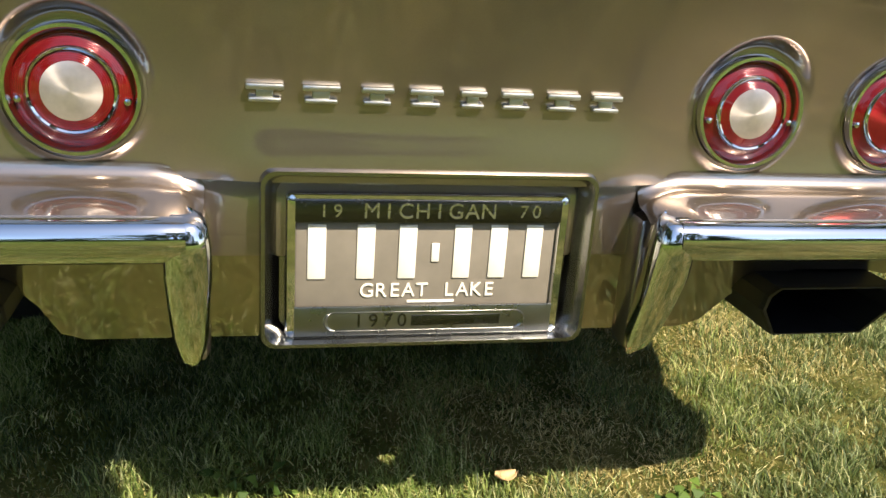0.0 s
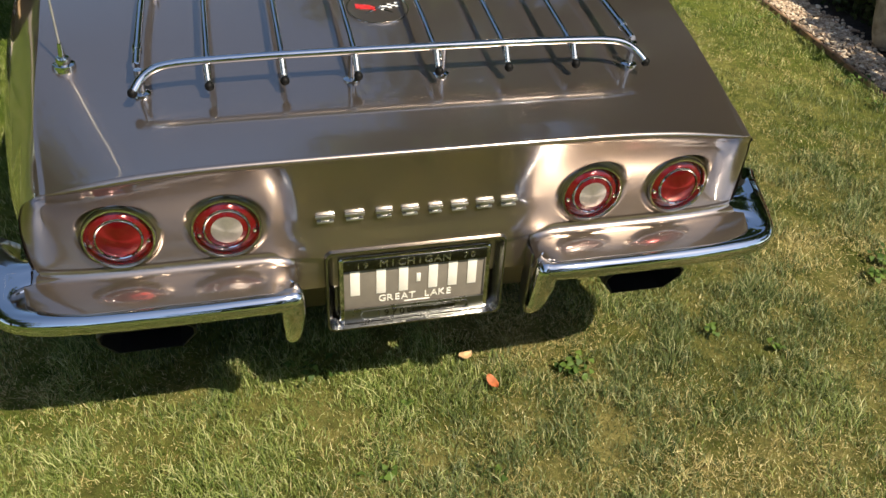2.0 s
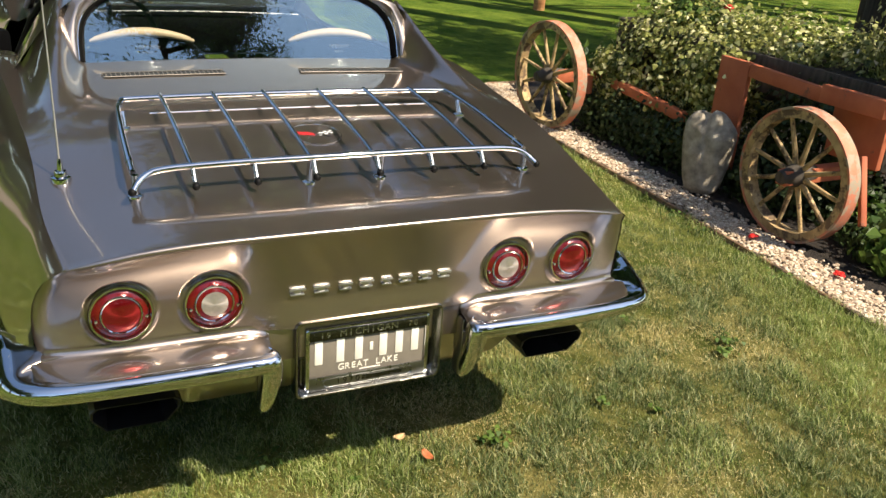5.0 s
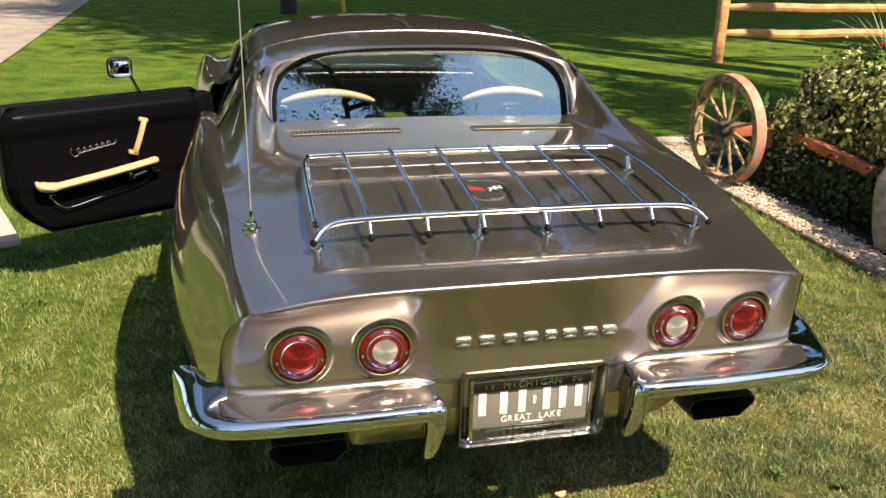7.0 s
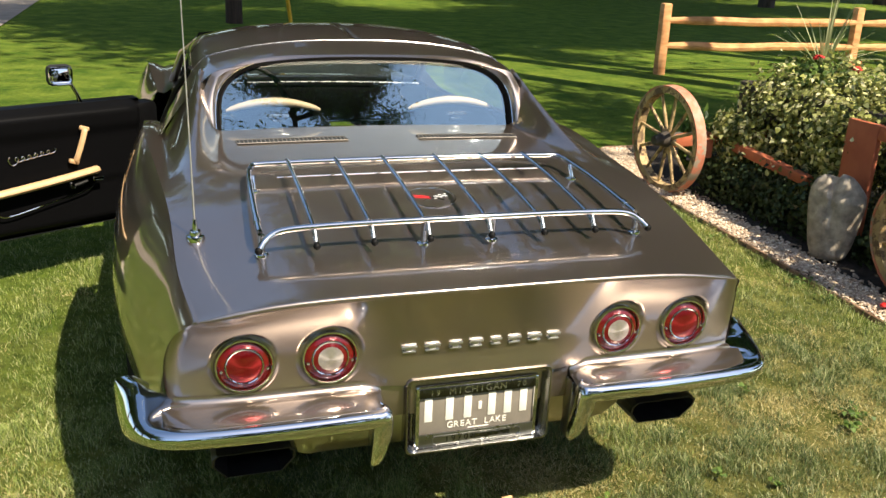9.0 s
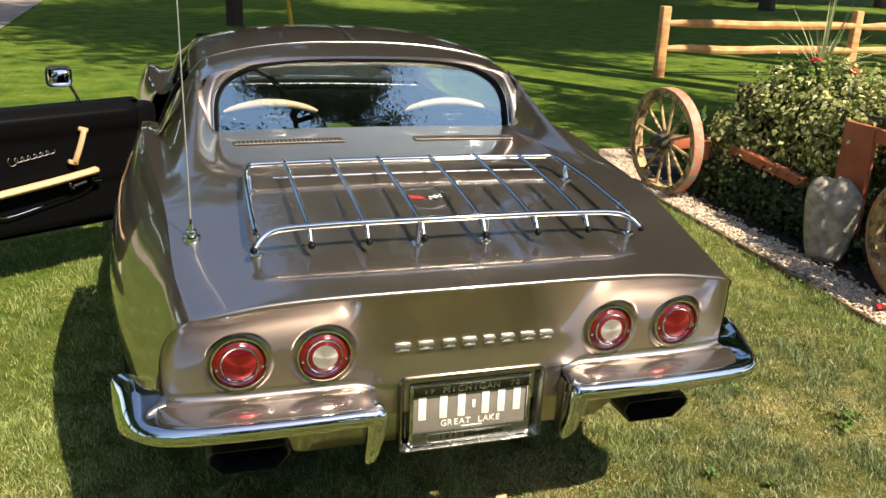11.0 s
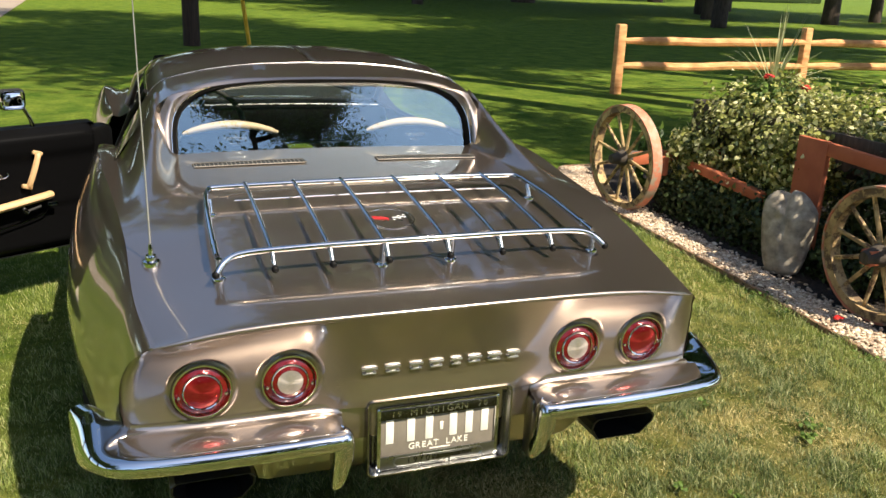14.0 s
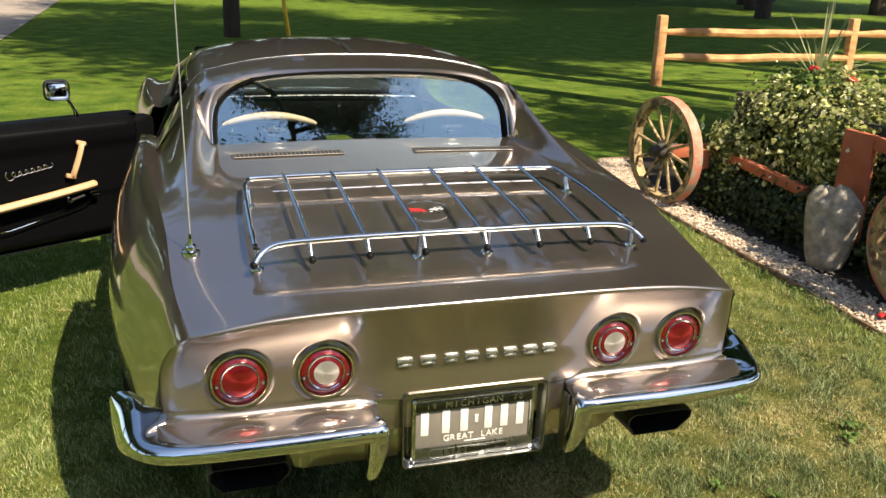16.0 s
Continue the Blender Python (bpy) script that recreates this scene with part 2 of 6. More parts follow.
def tube_into(bm, pts, r, seg=10, caps=True, flat=1.0):
    """A bar swept along pts; r is one radius or one for each point."""
    pts = [Vector(p) for p in pts]
    rs = [float(q) for q in r] if isinstance(r, (list, tuple)) else [r] * len(pts)
    rings, prev = [], None
    for i, p in enumerate(pts):
        d = (pts[min(i + 1, len(pts) - 1)] - pts[max(i - 1, 0)]).normalized()
        up = Vector((0, 0, 1)) if abs(d.z) < 0.95 else Vector((0, 1, 0))
        side = d.cross(up).normalized() if prev is None else (prev - d * prev.dot(d)).normalized()
        prev = side
        oth = side.cross(d)
        rings.append([bm.verts.new(p + rs[i] * (math.cos(a) * side + flat * math.sin(a) * oth)) for a in (2 * math.pi * k / seg for k in range(seg))])
    for a, b in zip(rings, rings[1:]):
        for k in range(seg):
            bm.faces.new((a[k], a[(k + 1) % seg], b[(k + 1) % seg], b[k]))
    if caps:
        bm.faces.new(rings[0][::-1])
        bm.faces.new(rings[-1])
    return bm


def tube(pts, r, seg=10, caps=True, flat=1.0):
    return tube_into(bmesh.new(), pts, r, seg, caps, flat)


def lathe(profile, seg=40, axis="y"):
    """A surface of revolution: profile rows of (radius, along)."""
    bm = bmesh.new()
    rings = []
    for r, a in profile:
        ring = []
        for k in range(seg):
            t = 2 * math.pi * k / seg
            c, s = r * math.cos(t), r * math.sin(t)
            ring.append(bm.verts.new((c, a, s) if axis == "y" else (c, s, a) if axis == "z" else (a, c, s)))
        rings.append(ring)
    for p, q in zip(rings, rings[1:]):
        for k in range(seg):
            bm.faces.new((p[k], p[(k + 1) % seg], q[(k + 1) % seg], q[k]))
    bmesh.ops.remove_doubles(bm, verts=bm.verts, dist=1e-6)
    return bm


def curve_through(pts, n):
    """n places along a smooth line through pts (Catmull-Rom)."""
    p = [Vector(q) for q in pts]
    p = [2 * p[0] - p[1]] + p + [2 * p[-1] - p[-2]]
    out = []
    segs = len(p) - 3
    for k in range(n):
        u = k / (n - 1) * segs
        i = min(int(u), segs - 1)
        t = u - i
        a, b, c, d = p[i:i + 4]
        out.append(0.5 * ((2 * b) + (c - a) * t + (2 * a - 5 * b + 4 * c - d) * t * t + (3 * b - a - 3 * c + d) * t ** 3))
    return out


def table(xs, ys):
    """A smooth function through the given places."""
    xs, ys = np.array(xs, float), np.array(ys, float)
    d = np.gradient(ys, xs)

    def f(x):
        x = np.clip(np.asarray(x, float), xs[0], xs[-1])
        i = np.clip(np.searchsorted(xs, x) - 1, 0, len(xs) - 2)
        h = xs[i + 1] - xs[i]
        t = (x - xs[i]) / h
        return ((2 * t ** 3 - 3 * t ** 2 + 1) * ys[i] + (t ** 3 - 2 * t ** 2 + t) * h * d[i]
                + (-2 * t ** 3 + 3 * t ** 2) * ys[i + 1] + (t ** 3 - t ** 2) * h * d[i + 1])
    return f


def step(a, b, x):
    t = np.clip((np.asarray(x, float) - a) / (b - a), 0, 1)
    return t * t * (3 - 2 * t)


def text_mesh(words, size, depth):
    cu = bpy.data.curves.new("words", "FONT")
    cu.body, cu.size, cu.extrude, cu.align_x, cu.align_y = words, size, depth, "CENTER", "CENTER"
    tmp = bpy.data.objects.new("words", cu)
    scene.collection.objects.link(tmp)
    me = bpy.data.meshes.new_from_object(tmp.evaluated_get(bpy.context.evaluated_depsgraph_get()))
    bpy.data.objects.remove(tmp)
    me.transform(Matrix.Rotation(math.pi / 2, 4, "X"))
    me.materials.clear()
    return me


def raised_word(words, size, depth, width, at, mat, parent, label):
    """Raised characters set out over the given width about a place."""
    n = len(words)
    for k, c in enumerate(words):
        if c != " ":
            ob = part("raised_letter", text_mesh(c, size, depth), mat, parent, label, soft=False)
            ob.location = (at[0] + width * ((k + 0.5) / n - 0.5), at[1], at[2])

# ---- the car: lines of its body, tail at y = 0, nose ahead ----
deck_z = table([-0.06, 0.0, 0.06, 0.147, 0.30, 0.443, 0.62, 1.0, 1.2, 1.8, 2.6, 2.95, 3.4, 3.9, 4.3, 4.52],
               [0.8130, 0.8160, 0.8212, 0.8285, 0.8460, 0.8665, 0.8865, 0.912, 0.920, 0.90, 0.88, 0.86, 0.84, 0.79, 0.70, 0.60])
crest_x = table([-0.05, 0.15, 0.42, 0.80, 1.30, 1.75, 2.3, 2.8, 3.3, 3.6, 4.0, 4.3, 4.52],
                [0.648, 0.682, 0.697, 0.728, 0.772, 0.775, 0.745, 0.74, 0.778, 0.782, 0.73, 0.62, 0.50])
crest_z = table([-0.05, 0.15, 0.42, 0.80, 1.10, 1.40, 1.75, 2.3, 2.8, 3.3, 3.6, 4.0, 4.3, 4.52],
                [0.778, 0.810, 0.866, 0.902, 0.912, 0.905, 0.875, 0.845, 0.835, 0.872, 0.865, 0.80, 0.72, 0.58])
wide_x = table([-0.05, 0.0, 0.3, 0.6, 1.0, 1.4, 1.8, 2.3, 2.8, 3.3, 3.6, 4.0, 4.3, 4.52],
               [0.722, 0.730, 0.800, 0.852, 0.884, 0.872, 0.83, 0.80, 0.82, 0.872, 0.885, 0.84, 0.72, 0.56])
low_z = table([0.0, 0.25, 0.6, 1.1, 1.6, 3.0, 3.6, 4.2, 4.52], [0.46, 0.34, 0.26, 0.20, 0.17, 0.17, 0.18, 0.24, 0.36])
ridge_x = table([0.60, 0.72, 0.89, 1.04, 1.16, 1.35], [0.650, 0.640, 0.620, 0.600, 0.585, 0.562])
ridge_z = table([0.55, 0.72, 0.89, 1.04, 1.16, 1.27, 1.35], [0.880, 0.902, 0.945, 0.998, 1.048, 1.098, 1.128])


def top_z(x, y):
    """Height of the deck, the sails beside the rear window and the fender crests."""
    x = np.abs(x)
    xc, zc, dz = crest_x(y), crest_z(y), deck_z(y)
    u = np.clip(x / xc, 0, 1)
    z = dz + (zc - dz) * u ** (3 + 2.5 * float(step(0.4, 0.0, y))) + 0.010 * (1 - u ** 2) * step(0.0, 0.4, y)
    z = z - 0.018 * np.exp(-((x - 0.705) / 0.03) ** 2) * step(0.5, 1.0, y)
    if y <= 1.36:
        rx, rise = ridge_x(y), max(0.0, float(ridge_z(y) - dz)) * float(step(0.50, 0.78, y))
        soft = 0.026 + 0.046 * float(step(1.10, 0.62, y))
        inner = step(rx - 0.030 - soft, rx + 0.016, x)
        outer = 1 - step(rx - 0.015, xc - 0.045, x) ** 0.8
        z = z + 1.10 * rise * inner * outer
    return z


def corner_round(z):
    """How far the tail's rounded side edges reach forward."""
    return 0.016 * step(0.772, 0.725, z)


def tail_wrap(x):
    """How far the tail bends forward towards its corners."""
    return 0.017 * (np.maximum(0.0, np.abs(x) - 0.50) / 0.22) ** 2.6


def body_section(y):
    """Half of the body across at y: places (x, z) from the middle to the sill."""
    xc, zc, wx, zl = float(crest_x(y)), float(crest_z(y)), float(wide_x(y)), float(low_z(y))
    xs = np.concatenate([np.linspace(0, 0.50, 12)[:-1], np.linspace(0.50, 0.66, 23)[:-1], np.linspace(0.66, 1.0, 9)])
    k = min(1.0, (xc - 0.012) / 0.66)
    xs = np.where(xs > 0.66, 0.66 * k + (xs - 0.66) / 0.34 * (xc - 0.66 * k), xs * k)
    zs = np.array([float(top_z(x, y)) for x in xs])
    q = np.linspace(0, 1, 19)[1:]
    zb = zl + 0.46 * (zc - zl)
    full = 1.5 + 0.7 * float(step(0.22, 0.0, y)) + 0.6 * float(step(0.2, 0.9, y))                     # how much the flank bulges
    sx = xc + (wx - xc) * (1 - (1 - q) ** full)
    sz = zs[-1] - (zs[-1] - zb) * q ** 1.15
    b = np.linspace(0, 1, 12)[1:]
    lx = wx - 0.055 * b ** 2
    lz = zb + (zl - zb) * b
    return np.concatenate([xs, sx, lx]), np.concatenate([zs, sz, lz])


def over_hang(x, z):
    return -0.060 * np.clip((z - 0.63) / 0.148, 0, 1) ** 1.7


def lip_height(x, y, z, lip):
    """Heights of a section whose deck has been drawn back by lip."""
    z = z.copy()
    n = int(np.argmax(x >= float(crest_x(y)) - 1e-6)) + 1
    old = z[n - 1]
    for i in range(n):
        z[i] = float(top_z(x[i], y + lip[i]))
    fade = np.clip((z[n:] - 0.5) / (old - 0.5), 0, 1)
    z[n:] += (z[n - 1] - old) * fade ** 2
    return z


WHEELS_Y, WHEEL_R, ARCH_R = (1.10, 3.59), 0.325, 0.372


def build_body(car):
    ys = np.concatenate([np.linspace(0, 0.2, 20)[:-1], np.linspace(0.2, 1.38, 60)[:-1], np.linspace(1.38, 4.52, 130)])
    rows = []
    for y in ys:
        x, z = body_section(y)
        lip = over_hang(x, z) * max(0.0, 1 - y / 0.45) ** 1.5                                       # the tail's upper edge hangs over
        if y < 0.45:
            z = lip_height(x, y, z, lip)
        back = corner_round(z) * (np.arange(len(x)) > 41)
        rows.append(np.stack([x, y + lip + (tail_wrap(x) + back) * float(step(0.30, 0.0, y)), z], 1))
    P = np.array(rows)
    left = P[:, ::-1].copy()
    left[..., 0] *= -1
    full = np.concatenate([left[:, :-1], P], 1)

    def keep(c):
        x, y, z = c
        for wy in WHEELS_Y:
            if abs(x) > 0.5 and (y - wy) ** 2 + (z - 0.325) ** 2 < ARCH_R ** 2:
                return False
        if abs(x) < (0.70 if y < 2.62 else 0.61) and 1.24 < y < 2.90 and z > 0.7 and not (abs(x) > 0.535 and y < 1.34):
            return False
        if x < -0.60 and 1.67 < y < 2.72 and 0.27 < z:
            return False
        return True
    me = grid_mesh("body_shell", full, keep=keep)
    for v in me.vertices:                                             # round the wheel openings off
        for wy in WHEELS_Y:
            d = Vector((v.co.y - wy, v.co.z - 0.325))
            if abs(v.co.x) > 0.5 and 0.9 * ARCH_R < d.length < ARCH_R + 0.012:
                d = d.normalized() * (ARCH_R + 0.004)
                v.co.y, v.co.z = wy + d.x, 0.325 + d.y
    part("body_shell", me, PAINT, car)


LIGHTS = ((-0.557, "red"), (-0.365, "clear"), (0.365, "clear"), (0.557, "red"))
LIGHT_Z = 0.641


TAIL_CURVE = 0.006 - np.cumsum(np.tan(np.radians(np.linspace(4.0, 28.0, 300)))) * (0.223 / 300)


TAIL_SCOOP = 0.006 - np.cumsum(np.tan(np.radians(np.linspace(-9.0, 40.3, 300)))) * (0.223 / 300)          # round the lights


def tail_y(x, z):
    """Depth of the tail's hollow panel."""
    base = np.interp(z, np.linspace(0.553, 0.776, 300), TAIL_CURVE)
    scoop = float(step(0.19, 0.37, abs(x)))
    base += scoop * (np.interp(z, np.linspace(0.553, 0.776, 300), TAIL_SCOOP) - base)
    for lx, _ in LIGHTS:
        d = math.hypot(x - lx, z - LIGHT_Z)
        w = float(step(0.079, 0.0675, d))
        base = base * (1 - w) + 0.003 * w
    return base - 0.016 * float(step(0.650, 0.553, z)) * float(step(0.30, 0.17, abs(x)))          # sweeps out over the plate


def build_tail(car):
    bx, bz = body_section(0.0)
    bz = lip_height(bx, 0.0, bz, over_hang(bx, bz))
    edge = sorted(zip(bz[40:], bx[40:]))
    us = np.sin(np.linspace(-math.pi / 2, math.pi / 2, 440))
    crest = float(crest_x(0.0))
    rows = []
    for f in np.concatenate([np.linspace(0.0, 0.80, 76)[:-1], np.linspace(0.80, 1.0, 18)]):
        row = []
        for u in us:
            top = float(np.interp(abs(u) * crest, bx[:42], bz[:42]))
            z = 0.553 + (top - 0.553) * f
            hw = float(np.interp(z, [e[0] for e in edge], [e[1] for e in edge]))
            x = u * (hw if f < 0.97 else min(hw, crest + 0.01 * (1 - f) / 0.03))
            q = min(1.0, max(0.0, 1 - (hw - abs(x)) / 0.036))
            turn = float(corner_round(z)) * (1 - math.sqrt(1 - 0.97 * q * q)) / 0.827
            row.append((x, turn + tail_y(x, z - (top - 0.776) * f ** 3) + float(tail_wrap(x)) - 0.007 * f ** 4 * (1 - abs(u) ** 14), z - 0.012 * f ** 4 * (1 - abs(u) ** 14)))
        rows.append(row)
    for phi in np.linspace(-45, 86, 10):                              # rolled upper edge
        row = []
        for u in us:
            x, roll = u * crest, 0.0072 - 0.0068 * abs(u) ** 14
            top = float(np.interp(abs(x), bx[:42], bz[:42]))
            y0 = float(over_hang(np.float64(abs(x)), np.float64(top))) + float(tail_wrap(x))
            row.append((x, y0 - roll * math.cos(radians(phi)), top - roll + roll * math.sin(radians(phi))))
        rows.append(row)
    P = np.array(rows)
    hole = [(lx, LIGHT_Z, 0.064) for lx, _ in LIGHTS]
    part("tail_panel", grid_mesh("tail_panel", P, keep=lambda c: all(math.hypot(c[0] - a, c[2] - b) > r for a, b, r in hole)), PAINT, car, angle=70)
    # rounded ledge over each bumper
    for s in (-1, 1):
        rows = []
        for x in np.concatenate([[0.244, 0.247, 0.254, 0.268], np.linspace(0.29, 0.60, 22)[:-1], np.linspace(0.60, 0.738, 22)]):
            grow = math.sqrt(max(0.0, 1 - ((0.300 - x) / 0.058) ** 2)) if x < 0.300 else 1.0
            row = []
            for a in np.linspace(0, 80, 7):                               # fillet up to the panel
                R, a = 0.019, radians(a)
                row.append((s * min(x, 0.712), 0.0052 - R + R * math.cos(a) + float(tail_wrap(x)) + 0.016 * max(0.0, (x - 0.69) / 0.048) ** 2, 0.5495 + R - R * math.sin(a) - 0.03 * (1 - grow)))
            for a in np.linspace(0, 1.0, 12):
                t = radians(-1 + 20 * a)
                row.append((s * x, 0.006 - (0.200 * math.sin(t) + 0.0255) * (0.35 + 0.65 * grow), 0.550 - 0.200 * (1 - math.cos(t)) - 0.03 * (1 - grow)))
                row[-1] = (row[-1][0], row[-1][1] + float(tail_wrap(x)) * (1 - a) ** 2, row[-1][2])
                if x > 0.60:                                              # outer end rounds in to the panel's corner
                    short = math.sqrt(max(0.0, 1 - ((x - 0.60) / 0.138) ** 2))
                    row[-1] = (row[-1][0], 0.004 + (row[-1][1] - 0.004) * (0.2 + 0.8 * short), row[-1][2])
            row.append((row[-1][0], row[-1][1] + 0.012, row[-1][2] - 0.03))
            row.append((row[-1][0], row[-1][1] + 0.05, row[-1][2] - 0.02))
            rows.append(row)
        me = grid_mesh("bumper_ledge", np.array(rows))
        part("bumper_ledge", me, PAINT, car)
    # body below the panel, and the valance
    bm = bmesh.new()
    add_box(bm, (0, 0.022, 0.510), (1.44, 0.030, 0.094), 0.006)
    part("lower_tail", bm, PAINT, car)
    pts = [(0.0, 0.306), (0.40, 0.306), (0.425, 0.320), (0.437, 0.375), (0.455, 0.412), (0.50, 0.430), (0.60, 0.430), (0.64, 0.420), (0.68, 0.42), (0.71, 0.468), (0.0, 0.468)]
    for s in (-1, 1):
        bm = bmesh.new()
        f = bm.faces.new([bm.verts.new((s * x, 0.014 + 0.80 * (0.468 - z), z)) for x, z in pts])
        r = bmesh.ops.extrude_face_region(bm, geom=[f])
        bmesh.ops.translate(bm, vec=(0, 0.02, 0), verts=[v for v in r["geom"] if isinstance(v, bmesh.types.BMVert)])
        part("valance", bm, PAINT, car, soft=False)


def build_lights(car):
    for x, tone in LIGHTS:
        lamp = new("tail_light")
        lamp.parent = car
        lamp.location = (x, 0.001, LIGHT_Z)
        lamp["label"] = "round red tail light" if tone == "red" else "round red tail light with clear reversing lens"
        part("housing", lathe([(0.060, 0.020), (0.067, 0.012), (0.0685, 0.004), (0.0695, 0.0005)], 56), PAINT, lamp)
        part("bezel", lathe([(0.0570, 0.010), (0.0580, -0.004), (0.0605, -0.008), (0.0640, -0.008), (0.0665, -0.001), (0.0665, 0.014)], 56), CHROME, lamp, "chrome bezel")
        part("outer_lens", lathe([(0.040, -0.006), (0.050, -0.003), (0.058, 0.004), (0.059, 0.012)], 56), REDRING, lamp, "red outer lens ring")
        part("inner_ring", lathe([(0.0385, 0.0), (0.0395, -0.0085), (0.0415, -0.0095), (0.0435, -0.007), (0.044, 0.0)], 48), CHROME, lamp, "thin chrome ring")
        dome = [(0.0001, -0.013), (0.012, -0.0125), (0.022, -0.011), (0.029, -0.0095)]
        if tone == "red":
            part("inner_lens", lathe(dome + [(0.039, -0.006)], 48), RED, lamp, "red centre lens")
        else:
            part("inner_lens", lathe(dome, 48), CLEAR, lamp, "frosted clear centre lens")
            part("middle_ring", lathe([(0.029, -0.0094), (0.039, -0.006)], 48), REDRING, lamp, "red lens ring")
        for sx in (-1, 1):
            screw = part("screw", lathe([(0.0001, -0.006), (0.0035, -0.005), (0.0042, 0.0)], 10), CHROME, lamp, "small chrome screw")
            screw.location = (sx * 0.0505, 0.0, -0.010)


def build_letters(car):
    """Raised chrome word: a row of plain slotted bars in place of its letters."""
    word = new("chrome_badge")
    word.parent = car
    word["label"] = "row of raised chrome badge bars"
    for a, b in ((-0.198, -0.160), (-0.142, -0.103), (-0.082, -0.048), (-0.032, 0.004), (0.022, 0.051), (0.067, 0.102), (0.118, 0.155), (0.169, 0.204)):
        bm = bmesh.new()
        cx, w = (a + b) / 2 - 0.003, b - a
        add_box(bm, (cx, -0.011, 0.6535), (w, 0.014, 0.0065), 0.002)
        add_box(bm, (cx, -0.009, 0.6400), (w * 0.86, 0.012, 0.0050), 0.002)
        add_box(bm, (cx, -0.008, 0.6465), (w * 0.45, 0.009, 0.012), 0.0015)
        part("badge_bar", bm, BADGE, word)


def rounded_rect(w, h, r, n=6):
    out = []
    for cx, cz, a0 in ((w - r, h - r, 0), (-w + r, h - r, 90), (-w + r, -h + r, 180), (w - r, -h + r, 270)):
        out += [(cx + r * math.cos(radians(a0 + 90 * k / n)), cz + r * math.sin(radians(a0 + 90 * k / n))) for k in range(n + 1)]
    return out


def ring_loft(rings, name):
    """rings: lists of places, all as long, closed round; lofted one to the next."""
    P = np.array([[p for p in r] + [r[0]] for r in rings])
    return grid_mesh(name, P)


def build_plate(car):
    cz = 0.466
    bezel = []
    for w, h, y, dz in ((0.187, 0.102, 0.020, 0.0), (0.188, 0.103, -0.011, 0.0), (0.186, 0.101, -0.018, 0.0), (0.182, 0.097, -0.018, 0.0), (0.166, 0.088, 0.014, -0.004), (0.1, 0.05, 0.0145, -0.004)):
        bezel.append([(x, y, cz + dz + z) for x, z in rounded_rect(w, h, 0.016)])
    part("plate_bezel", ring_loft(bezel, "plate_bezel"), WORNCHROME, car, "deep polished licence plate surround", angle=50)
    pl = new("licence_plate")
    pl.parent = car
    pl.location = (0, 0.0, 0.455)
    pl["label"] = "grey-brown licence plate with raised cream characters"
    rim = []
    for w, h, y in ((0.160, 0.085, 0.008), (0.160, 0.085, -0.001), (0.158, 0.083, -0.004), (0.1495, 0.0755, -0.004), (0.148, 0.074, -0.001)):
        rim.append([(x, y, z) for x, z in rounded_rect(w, h, 0.007)])
    part("plate_frame", ring_loft(rim, "plate_frame"), CHROME, pl, "chrome plate frame", angle=50)
    part("plate_sheet", box((0, 0.0025, 0), (0.305, 0.002, 0.152), 0.0008), PLATE, pl)
    part("frame_foot", box((0, -0.0045, -0.064), (0.300, 0.004, 0.036), 0.0015), DULL, pl, "chrome lower frame strip")
    foot = [[(x * k, y, z * k - 0.064) for x, z in rounded_rect(0.118, 0.0115, 0.011)] for k, y in ((1.0, -0.0066), (0.985, -0.008), (0.96, -0.0066))]
    part("frame_moulding", ring_loft(foot, "frame_moulding"), DULL, pl)
    raised_word("1970", 0.023, 0.0006, 0.066, (-0.053, -0.0070, -0.064), DARKCHROME, pl, "dark raised numeral")
    part("brand_bar", box((0.035, -0.0068, -0.064), (0.105, 0.0012, 0.013), 0.0004), DARKCHROME, pl, "dark plain bar")
    part("frame_head", box((0, -0.0045, 0.066), (0.300, 0.004, 0.026), 0.0015), DARKCHROME, pl, "dark upper frame strip")
    raised_word("MICHIGAN", 0.025, 0.0007, 0.150, (-0.002, -0.0068, 0.066), SATIN, pl, "raised letter")
    raised_word("19", 0.021, 0.0007, 0.030, (-0.112, -0.0068, 0.066), SATIN, pl, "raised numeral")
    raised_word("70", 0.021, 0.0007, 0.030, (0.112, -0.0068, 0.066), SATIN, pl, "raised numeral")
    raised_word("GREAT LAKE", 0.0235, 0.0008, 0.158, (0.002, 0.0006, -0.030), CREAM, pl, "raised cream letter")
    part("word_bar", box((0.005, 0.0010, -0.0435), (0.055, 0.0015, 0.003), 0.0003), CREAM, pl)
    # the plate's number: plain raised bars
    for a, b in ((-0.144, -0.108), (-0.092, -0.052), (-0.044, -0.006), (0.020, 0.056), (0.062, 0.098), (0.104, 0.140)):
        part("number_bar", box(((a + b) / 2, 0.0006, 0.017), (0.020, 0.0022, 0.064), 0.001), CREAM, pl, "raised cream bar")
    part("number_bar", box((0.007, 0.0006, 0.016), (0.009, 0.0022, 0.022), 0.001), CREAM, pl, "raised cream bar")


